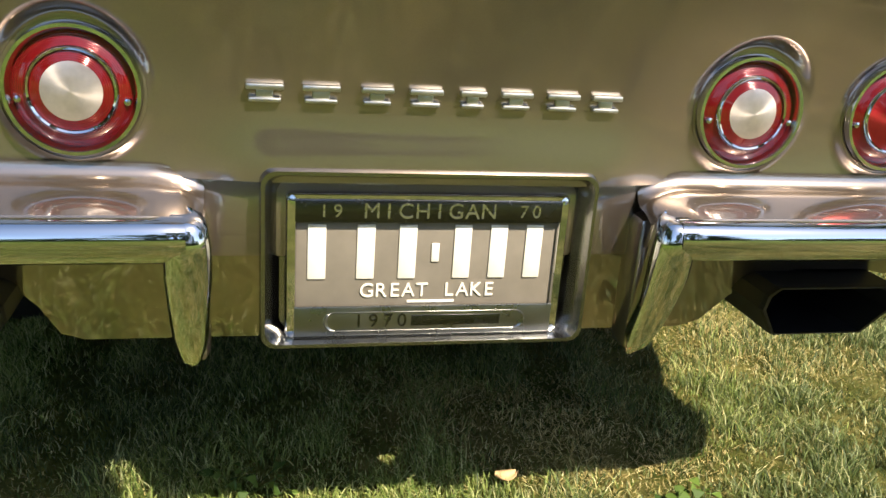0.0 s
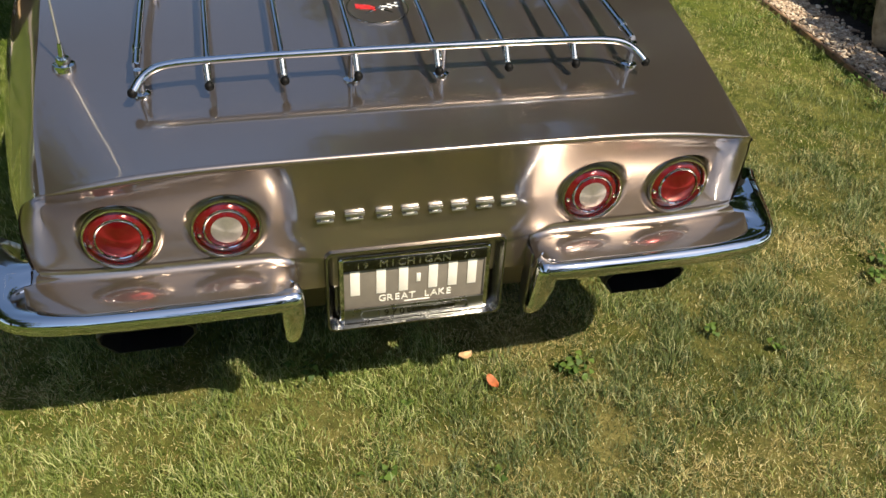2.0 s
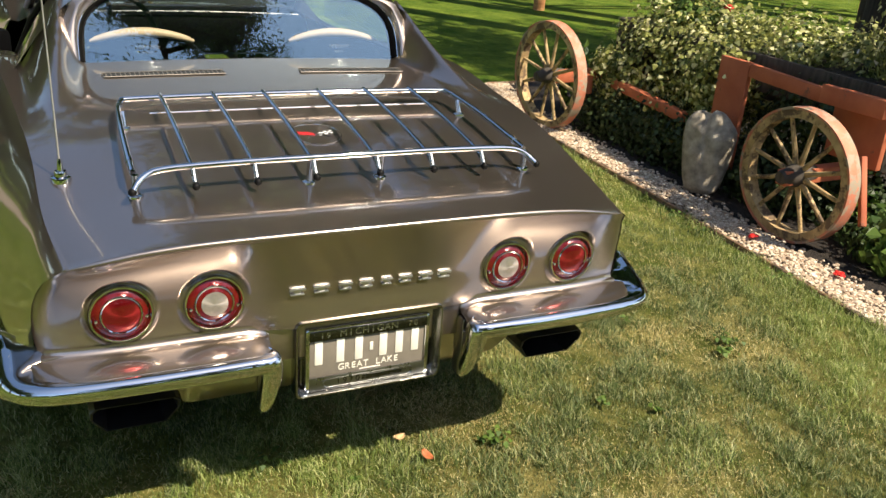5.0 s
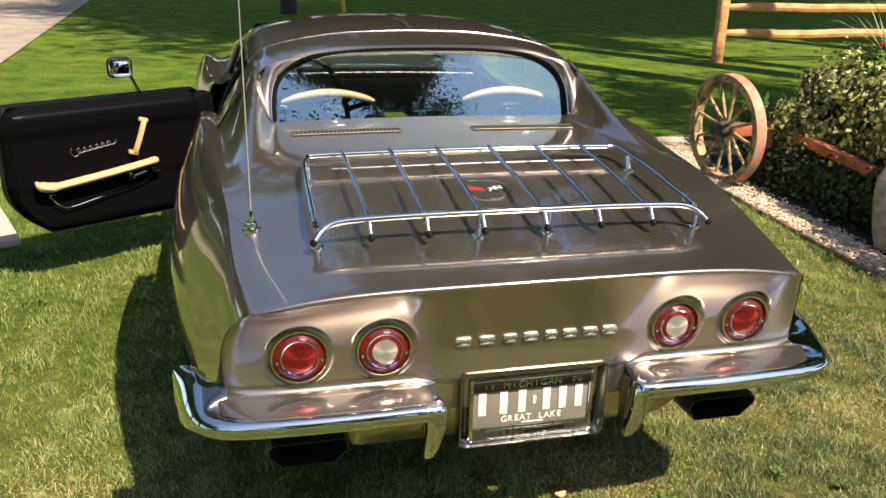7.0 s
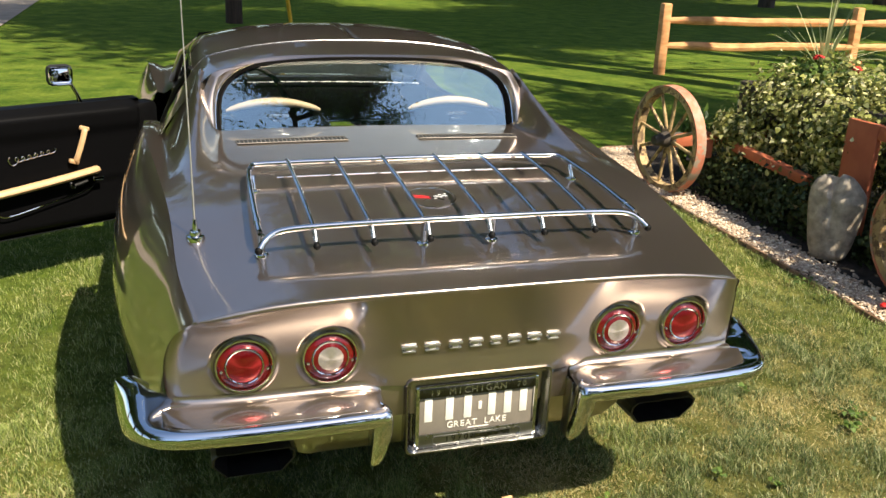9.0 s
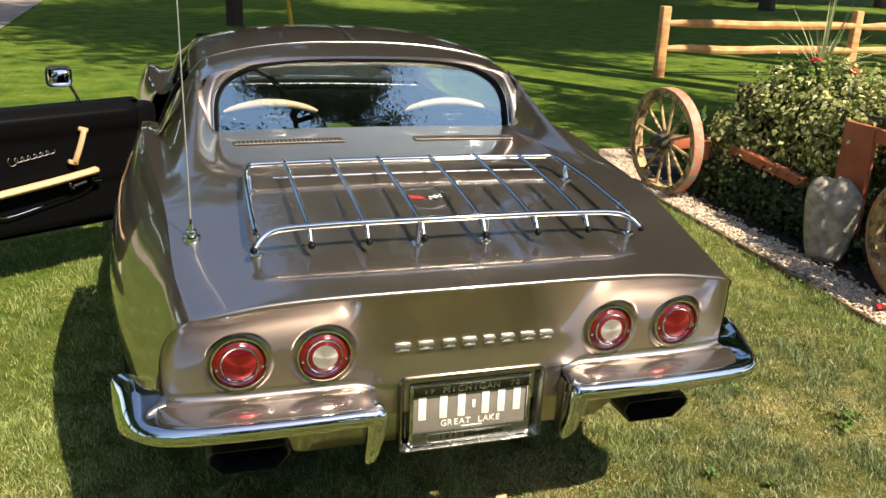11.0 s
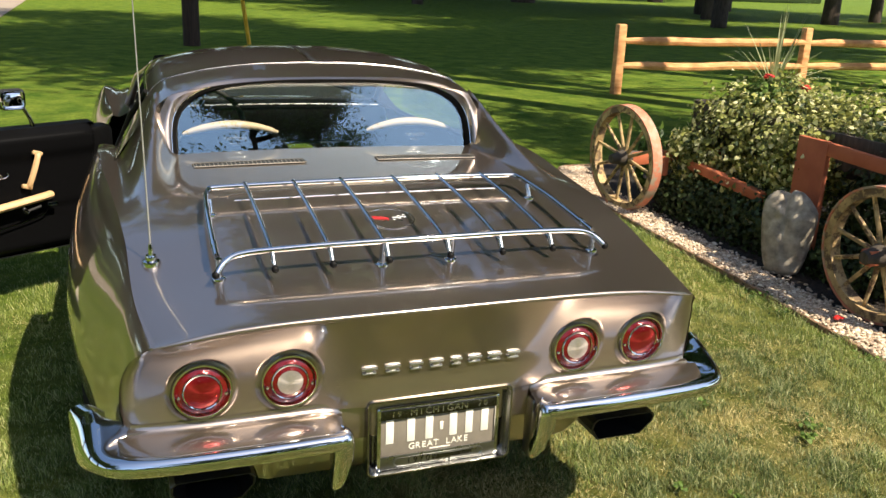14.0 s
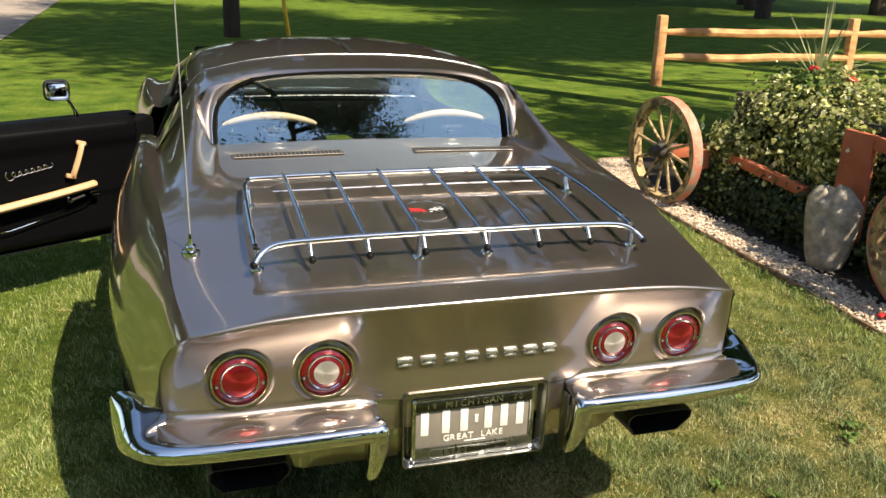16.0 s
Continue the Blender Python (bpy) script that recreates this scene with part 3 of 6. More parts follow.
def build_bumpers(car):
    for s in (-1, 1):
        bumper = new("rear_bumper")
        bumper.parent = car
        bumper["label"] = "chrome rear quarter bumper with a hooked inner end"
        path = curve_through([(0.258, -0.080, 0.516), (0.30, -0.084, 0.517), (0.45, -0.086, 0.517), (0.62, -0.083, 0.518), (0.725, -0.072, 0.520), (0.772, -0.046, 0.524), (0.798, 0.005, 0.533), (0.812, 0.07, 0.546), (0.824, 0.14, 0.560)], 60)
        prof = [(0.062, -0.020), (0.038, 0.002), (0.020, 0.016), (0.004, 0.020), (-0.008, 0.018), (-0.016, 0.010), (-0.018, 0.0), (-0.016, -0.012), (-0.008, -0.022), (0.008, -0.030), (0.026, -0.034)]
        rows = []
        for i, p in enumerate(path):
            d = path[min(i + 1, 59)] - path[max(i - 1, 0)]
            d.z = 0
            d.normalize()
            n = Vector((-d.y, d.x, 0))                  # towards the body
            k = 1.0 + 0.7 * float(step(34, 50, i)) - (0.0 if i < 54 else 0.16 * (i - 53))
            lean = 0.85 * float(step(34, 48, i)) * (1.0 if i < 54 else 1.0 - 0.12 * (i - 53))
            g = float(step(24, 37, i)) * (1 - float(step(46, 56, i)))
            shape = [(0.062 + 0.045 * g, -0.020 + 0.036 * g), (0.038 + 0.018 * g, 0.002 + 0.016 * g)] + prof[2:]
            rows.append([(s * (p.x + n.x * (a + lean * (b + 0.006))), p.y + n.y * (a + lean * (b + 0.006)), p.z + b * k) for a, b in shape])
        part("bar", grid_mesh("bar", np.array(rows)), CHROME, bumper)
        cap = []
        for i, (x, y, z, w, d) in enumerate([(0.264, -0.068, 0.5365, 0.010, 0.014), (0.261, -0.077, 0.5345, 0.0145, 0.019), (0.258, -0.083, 0.526, 0.0165, 0.022), (0.257, -0.083, 0.505, 0.0185, 0.024), (0.257, -0.076, 0.47, 0.0185, 0.025),
                                             (0.258, -0.060, 0.43, 0.0165, 0.024), (0.259, -0.040, 0.39, 0.0145, 0.022), (0.260, -0.020, 0.357, 0.011, 0.017), (0.260, -0.010, 0.341, 0.005, 0.008)]):
            cap.append([(s * (x + 1.3 * w * math.copysign(abs(math.cos(t)) ** 0.8, math.cos(t))), y + 0.01 + d * math.copysign(abs(math.sin(t)) ** 0.8, math.sin(t)), z) for t in (2 * math.pi * k / 20 for k in range(20))])
        me = ring_loft(cap, "guard")
        part("guard", me, CHROME, bumper, "downturned chrome guard", angle=60)
        part("guard_backing", box((s * 0.255, 0.002, 0.435), (0.030, 0.05, 0.17), 0.012), PAINT, car, "painted fairing behind the guard")


SOOT = plain("sooty_black_steel", (0.010, 0.010, 0.011), 0.38)


def build_exhaust(car):
    for s in (-1, 1):
        tip = new("exhaust_tip")
        tip.parent = car
        tip["label"] = "black rectangular exhaust tip with cut corners"
        sec = [(-0.095, 0.026), (-0.084, 0.038), (0.084, 0.038), (0.095, 0.026), (0.095, 0.004), (0.066, -0.037), (-0.066, -0.037), (-0.095, 0.004)]
        rings = [[(s * 0.535 - 0.008 + k * x, y + 0.05 + (0.30 * (0.038 - z) - 0.010 if y < 0.05 else 0.0), 0.389 + 1.0 * k * z) for x, z in sec] for k, y in ((0.9, 0.30), (1.0, 0.10), (1.0, -0.045), (0.985, -0.052), (0.94, -0.052), (0.90, -0.02), (0.82, 0.20))]
        part("tip", ring_loft(rings, "tip"), SOOT, tip, soft=False)
        # Added black block closes the inner end, standing in for the pipe's darkness
        part("dark_plug", box((s * 0.535 - 0.008, 0.26, 0.376), (0.16, 0.01, 0.07), 0.0), BLACK, tip)
        part("muffler", lathe([(0.0001, 0.0), (0.09, 0.02), (0.095, 0.05), (0.095, 0.42), (0.0001, 0.46)], 24), DARKCHROME, car, "sooty exhaust muffler").location = (s * 0.56, 0.36, 0.36)


def build_rack(car_top):
    rack = thing("luggage_rack", "chrome tubular luggage rack on the rear deck", "luggage rack", (0, 0.4, 0.86))
    o = Vector((0, 0.4, 0.86))

    def P(x, y, up):
        """A place at a height over the deck."""
        return Vector((x, y, float(top_z(x, y)) + up)) - o

    def foot(x, y0, y1, h):
        """A post with a flange that stands on the deck, leaning a little."""
        post = part("post", tube([P(x, y1, h), P(x, y0, 0.006), P(x, y0, 0.0)], [0.0078, 0.0082, 0.0082], 12), CHROME, rack)
        part("flange", lathe([(0.0001, 0.007), (0.010, 0.0065), (0.0165, 0.003), (0.017, -0.002)], 16, "z"), CHROME, post, "round chrome flange").matrix_basis = Matrix.Translation(P(x, y0, 0.0))

    def ball(at, r, parent):
        bm = bmesh.new()
        bmesh.ops.create_uvsphere(bm, u_segments=10, v_segments=7, radius=r)
        part("end_cap", bm, RUBBER, parent, "black rubber end cap").location = at
    for s in (-1, 1):
        side = curve_through([P(s * 0.497, 0.200, 0.052), P(s * 0.496, 0.30, 0.048), P(s * 0.492, 0.46, 0.042), P(s * 0.484, 0.60, 0.039), P(s * 0.478, 0.628, 0.040)], 24)
        part("side_rail", tube(side, 0.0078, 10), CHROME, rack)
        part("collar", tube([P(s * 0.4965, 0.250, 0.0505), P(s * 0.4965, 0.268, 0.050)], 0.0098, 12), CHROME, rack)
        foot(s * 0.494, 0.190, 0.186, 0.052)
        foot(s * 0.476, 0.560, 0.575, 0.038)
    half = [(0.0, 0.174, 0.067), (0.12, 0.174, 0.067), (0.24, 0.174, 0.067), (0.36, 0.174, 0.066), (0.425, 0.173, 0.065), (0.462, 0.169, 0.061), (0.487, 0.158, 0.050), (0.503, 0.142, 0.036)]
    path = [(-x, y, h) for x, y, h in reversed(half[1:])] + half
    rail = part("rear_rail", tube(curve_through([P(*p) for p in path], 90), 0.0082, 12), CHROME, rack)
    for s in (-1, 1):
        ball(P(s * 0.505, 0.140, 0.034), 0.0095, rail)
    front = curve_through([P(-0.478, 0.622, 0.040), P(-0.470, 0.648, 0.041), P(-0.445, 0.658, 0.042), P(-0.25, 0.662, 0.042), P(0, 0.663, 0.042), P(0.25, 0.662, 0.042), P(0.445, 0.658, 0.042), P(0.470, 0.648, 0.041), P(0.478, 0.622, 0.040)], 60)
    part("front_rail", tube(front, 0.0080, 12), CHROME, rack)
    for x in (-0.369, -0.230, -0.090, 0.070, 0.213, 0.356):
        slat = part("slat", tube(curve_through([P(x, 0.668, 0.042), P(x, 0.655, 0.046), P(x, 0.45, 0.050), P(x, 0.26, 0.053), P(x, 0.19, 0.048), P(x, 0.152, 0.031)], 24), 0.0064, 10), CHROME, rack)
        ball(P(x, 0.149, 0.029), 0.0092, slat)
        part("bracket", tube([P(x - 0.002, 0.174, 0.064), P(x - 0.001, 0.156, 0.036)], [0.0058, 0.0062], 10), SATIN, slat, "short bright bracket")
    for x in (-0.098, 0.083):
        foot(x, 0.186, 0.176, 0.062)


def build_antenna():
    an = thing("radio_antenna", "slim chrome whip antenna on the rear fender", "antenna", (-0.640, 0.302, 0.842))
    part("base_nut", lathe([(0.0001, 0.024), (0.012, 0.024), (0.0135, 0.020), (0.0135, 0.012), (0.021, 0.010), (0.0225, 0.002), (0.0225, -0.02), (0.0001, -0.02)], 24, "z"), CHROME, an)
    part("ferrule", tube([(0, 0, 0.02), (0, 0, 0.036), (0, 0.001, 0.052)], [0.007, 0.006, 0.004], 10), CHROME, an)
    part("mast", tube([(0, 0, 0.04), (-0.004, 0.02, 0.80)], [0.0021, 0.0013], 8), plain("dull_grey_steel", (0.36, 0.35, 0.33), 0.4, 0.5), an)


roof_mid = table([1.25, 1.36, 1.55, 1.85, 2.15, 2.32], [1.168, 1.187, 1.212, 1.229, 1.214, 1.185])


def roof_section(y, n=40):
    """Half of the roof across at y, from the middle to the belt."""
    zm = float(roof_mid(y))
    shoulder = float(np.interp(y, [1.25, 1.35, 1.55, 2.32], [0.545, 0.560, 0.566, 0.560]))
    drop = float(np.interp(y, [1.27, 1.40, 1.55, 2.32], [0.052, 0.060, 0.070, 0.066]))
    belt_x, belt_z = float(np.interp(y, [1.27, 2.4], [0.735, 0.70])), float(np.interp(y, [1.27, 1.6, 2.4], [0.885, 0.870, 0.855]))
    out = []
    for u in np.linspace(0, 1, n):
        if u < 0.6:
            x = shoulder * (u / 0.6) * 0.94
            out.append((x, zm - drop * (x / shoulder) ** 2.6))
        else:
            v = (u - 0.6) / 0.4
            x0, z0 = shoulder * 0.94, zm - drop * 0.94 ** 2.6
            cx, cz = shoulder + 0.030, z0 - 0.012
            x = (1 - v) ** 2 * x0 + 2 * v * (1 - v) * cx + v * v * belt_x
            z = (1 - v) ** 2 * z0 + 2 * v * (1 - v) * cz + v * v * belt_z
            out.append((x, z))
    return out


def mirrored(rows):
    P = np.array(rows)
    L = P[:, ::-1].copy()
    L[..., 0] *= -1
    return np.concatenate([L[:, :-1], P], 1)


def window_arch(k, y_low, y_top, z_low, n=48, px=0.36, pz=0.42):
    """The rear window's outline, lower left round to lower right, grown by k."""
    out = []
    w, top = 0.512 + k, 1.146 + k
    for t in np.linspace(0, 1, n):
        a = math.pi * (1 - t)
        c, s = math.cos(a), math.sin(a)
        x = w * math.copysign(abs(c) ** px, c) * (1.0 - 0.035 * abs(s) ** 2)
        z = z_low + (top - z_low) * abs(s) ** pz * (1 - 0.14 * abs(x / w) ** 3)
        f = (z - z_low) / (1.146 - z_low)
        out.append((x, y_low + (y_top - y_low) * f, z))
    return out


def build_greenhouse(car):
    # halo: the band of roof over the rear window, back to the open roof panels
    ys = np.linspace(1.256, 1.475, 18)
    part("roof_halo", grid_mesh("roof_halo", mirrored([[(x, y, z) for x, z in roof_section(y)] for y in ys]),
                               keep=lambda c: c[2] > 0.84), PAINT, car)
    # lifting roof panels and the bar between them
    for s in (-1, 1):
        rows = []
        for y in [1.479, 1.4802, 1.4815] + list(np.linspace(1.49, 2.30, 29)):
            rows.append([(s * max(x, 0.006), y, z - 0.010) for x, z in roof_section(y) if x < 0.60])
        n = min(len(r) for r in rows)
        thick(part("roof_panel", grid_mesh("roof_panel", np.array([r[:n] for r in rows])), PAINT, car, "lift-off roof panel"), 0.02, 0.0)
    part("roof_bar", grid_mesh("roof_bar", np.array([[(x, y, float(roof_mid(y)) - 0.016) for x in (-0.02, 0.0, 0.02)] for y in np.linspace(1.47, 2.33, 24)])), BLACK, car, "black roof bar seam")
    seam = [(x, 1.477, z + 0.002) for x, z in roof_section(1.477) if x < 0.62]
    seam = [(-x, y, z) for x, y, z in reversed(seam)] + seam[1:]
    part("roof_seam_trim", tube(seam, 0.0008, 6), SATIN, car, "thin bright trim line")
    # rear window: painted reveal, black gasket, bright trim and glass
    skin = [(x, z) for x, z in roof_section(1.258, 80) if x < 0.542]
    side = [(0.542 + 0.036 * min(1.0, k / 8), skin[-1][1] + (0.900 - skin[-1][1]) * k / 24) for k in range(1, 25)]
    skin = skin + side
    run = np.concatenate([[0], np.cumsum([math.dist(a, b) for a, b in zip(skin, skin[1:])])])
    half = [(float(np.interp(d, run, [p[0] for p in skin])), 1.160 + 0.098 * float(step(0.88, 1.13, np.interp(d, run, [p[1] for p in skin]))), float(np.interp(d, run, [p[1] for p in skin]))) for d in np.linspace(0, run[-1], 25)]
    outer = [(-x, y, z) for x, y, z in reversed(half)][:-1] + half
    rim = window_arch(0.031, 1.166, 1.264, 0.905, 49, 0.25, 0.30)
    mid = window_arch(0.028, 1.184, 1.278, 0.905, 49, 0.29, 0.34)
    inner = window_arch(0.0245, 1.196, 1.288, 0.905, 49)
    deep = window_arch(0.010, 1.226, 1.304, 0.905, 49)
    roll = [curve_through([a, b, c, d], 16) for a, b, c, d in zip(outer, rim, mid, inner)]
    part("window_reveal", grid_mesh("window_reveal", np.array([[tuple(p) for p in r] for r in roll])), PAINT, car, "painted window reveal", angle=80)
    part("window_trim", tube([(x, y - 0.0015, z) for x, y, z in inner], 0.0018, 8), CHROME, car, "bright window trim")
    part("window_gasket", grid_mesh("window_gasket", np.array([inner, deep, window_arch(0.002, 1.228, 1.306, 0.905, 49)])), RUBBER, car, "black rubber gasket")
    a = np.array(window_arch(0.006, 1.216, 1.302, 0.905, 49))
    rows = []
    for j in range(17):
        f = j / 16
        bot = a[:, 0:1] * 0 + np.array([[0, 1.216, 0.903]])
        bot[:, 0] = a[:, 0]
        r = bot * (1 - f) + a * f
        r[:, 1] += 0.003 * (1 - (r[:, 0] / 0.51) ** 2)
        rows.append(r)
    g = part("rear_window", grid_mesh("rear_window", np.array(rows)[::-1]), GLASS, car, "clear flat rear window")
    g.visible_shadow = False
    part("window_base", box((0, 1.215, 0.902), (1.03, 0.02, 0.014), 0.004), RUBBER, car)
    # windscreen, its pillars and header
    for s in (-1, 1):
        part("windscreen_pillar", tube([(s * 0.66, 2.98, 0.845), (s * 0.61, 2.62, 1.03), (s * 0.555, 2.36, 1.108)], [0.022, 0.018, 0.012], 10), PAINT, car)
        part("door_glass_channel", tube([(s * 0.715, 1.70, 0.86), (s * 0.66, 1.58, 1.0), (s * 0.600, 1.50, 1.10)], 0.012, 8), RUBBER, car)
    part("windscreen_header", tube(curve_through([(-0.555, 2.33, 1.112), (-0.3, 2.35, 1.138), (0, 2.36, 1.146), (0.3, 2.35, 1.138), (0.555, 2.33, 1.112)], 24), 0.018, 10), PAINT, car)
    rows = []
    for f in np.linspace(0, 1, 10):
        rows.append([(u * (0.64 - 0.10 * f), 2.98 + 0.10 * (1 - u * u) - (0.64 + 0.06 * (1 - u * u)) * f, 0.85 + 0.30 * f + 0.02 * (1 - u * u)) for u in np.linspace(-1, 1, 20)])
    g = part("windscreen", grid_mesh("windscreen", np.array(rows)), GLASS, car, "clear windscreen")
    g.visible_shadow = False
    # passenger door: seams, closed glass
    rows = [[(0.745 - 0.13 * f, 1.74 + 1.0 * u - 0.05 * f, 0.85 + 0.29 * f) for u in np.linspace(0, 1 - 0.35 * f, 12)] for f in np.linspace(0, 1, 6)]
    g = part("side_glass", grid_mesh("side_glass", np.array(rows)), GLASS, car, "clear side window")
    g.visible_shadow = False


LOUVRE = plain("worn_vent_metal", (0.17, 0.155, 0.135), 0.5, 0.6)


def build_vents(car):
    for s in (-1, 1):
        vent = new("deck_vent")
        vent.parent = car
        vent["label"] = "slotted deck vent with bright frame"
        x0, x1, y0, y1 = 0.122, 0.480, 1.020, 1.066

        def Z(x, y):
            return float(top_z(x, y)) + 0.0015
        loop = [(x0, y0), (x1, y0), (x1 + 0.006, y1), (x0 + 0.004, y1), (x0, y0)]
        pts = []
        for (a, b), (c, d) in zip(loop, loop[1:]):
            for k in range(10):
                x, y = a + (c - a) * k / 10, b + (d - b) * k / 10
                pts.append((s * x, y, Z(x, y) + 0.002))
        pts.append(pts[0])
        part("vent_frame", tube(pts, 0.0014, 6), LOUVRE, vent, "bright frame")
        n = 16
        part("vent_well", grid_mesh("vent_well", np.array([[(s * (x0 + (x1 - x0) * k / n), y, Z(x0 + (x1 - x0) * k / n, y) + 0.0005) for k in range(n + 1)] for y in (y0, (y0 + y1) / 2, y1)])), BLACK, vent)
        for k in range(26):
            x = x0 + (x1 - x0) * (k + 0.5) / 26
            part("louvre", box((s * x, (y0 + y1) / 2, Z(x, (y0 + y1) / 2) + 0.0004), (0.0036, y1 - y0, 0.004), 0.001), LOUVRE, vent)


def build_emblem(car):
    em = new("round_emblem")
    em.parent = car
    em.matrix_basis = pose(0, 0.452, float(top_z(0, 0.452)) + 0.0006, 7.2)
    em["label"] = "round dark emblem with bright rim and crossed flag shapes"
    part("disc", lathe([(0.0001, 0.0012), (0.066, 0.0010), (0.070, -0.003)], 48, "z"), PAINT, em)
    part("rim", lathe([(0.0675, 0.0008), (0.0679, 0.0018), (0.0690, 0.0018), (0.0694, -0.002)], 48, "z"), CHROME, em, "thin bright rim")
    for s in (-1, 1):
        bm, sq = bmesh.new(), bmesh.new()
        for k in range(5):
            for j in range(3):
                x, y = s * (0.010 + 0.0085 * k), -0.004 + 0.0035 * k + 0.0066 * (j - 1) + 0.0022 * math.sin(k * 1.4)
                cell = sq if s > 0 and (k + j) % 2 else bm
                add_box(cell, (x, y, 0.0022), (0.0084, 0.0064, 0.0010), 0.0002)
        part("flag_shape", bm, REDPAINT if s < 0 else WHITE, em, "small enamel flag shape")
        if s > 0:
            part("flag_squares", sq, BLACK, em, "dark enamel squares")
        else:
            sq.free()
    part("staff", tube([(-0.030, -0.026, 0.0022), (0.012, 0.006, 0.0022)], 0.0011, 6), CHROME, em)
    part("staff", tube([(0.030, -0.026, 0.0022), (-0.012, 0.006, 0.0022)], 0.0011, 6), CHROME, em)


def build_deck_lines(car):
    """The seam of the panel under the rack."""
    pts = []
    for k in range(61):
        x = -0.44 + 0.88 * k / 60
        y = 0.735 - 0.03 * (abs(x) / 0.44) ** 6
        pts.append((x, y, float(top_z(x, y)) + 0.0005))
    part("deck_seam", tube(pts, 0.0022, 6), BLACK, car, "narrow dark panel seam")
    part("deck_moulding", tube([(x, 0.66, float(top_z(x, 0.66)) + 0.0005) for x in np.linspace(-0.40, 0.42, 40)], 0.0022, 6), CHROME, car, "thin bright moulding")


def build_wheel(car, x, y):
    s = 1 if x > 0 else -1
    wheel = new("wheel")
    wheel.parent = car
    wheel.location = (x, y, WHEEL_R - 0.01)
    part("tyre", lathe([(0.195, -0.09), (0.235, -0.105), (0.290, -0.104), (0.318, -0.088), (0.325, -0.06), (0.325, 0.06), (0.318, 0.088), (0.290, 0.104), (0.235, 0.105), (0.195, 0.09)], 48, "x"), RUBBER, wheel, "black road tyre")
    part("rim", lathe([(0.198, s * 0.09), (0.200, s * 0.098), (0.188, s * 0.095), (0.175, s * 0.06), (0.09, s * 0.075), (0.03, s * 0.085), (0.0001, s * 0.085)], 40, "x"), SATIN, wheel, "steel rally wheel rim")


def build_underbody(car):
    part("floor_pan", box((0, 2.60, 0.20), (1.30, 3.2, 0.03), 0.01), BLACK, car)
    part("rear_bulkhead", box((0, 0.62, 0.59), (1.10, 0.04, 0.24), 0.01), BLACK, car)
    part("spare_tyre_tray", box((0, 0.46, 0.40), (0.62, 0.50, 0.12), 0.05), BLACK, car, "black spare wheel tray")
    for s in (-1, 1):
        for wy in WHEELS_Y:
            part("wheel_house", lathe([(ARCH_R + 0.006, 0.0), (ARCH_R + 0.006, 0.30), (0.05, 0.30)], 40, "x"), BLACK, car).matrix_basis = pose(s * 0.55 - (0.0 if s > 0 else 0.30), wy, 0.325)
        part("leaf_link", tube([(s * 0.30, 0.30, 0.28), (s * 0.62, 1.0, 0.30)], 0.02, 8), BLACK, car)


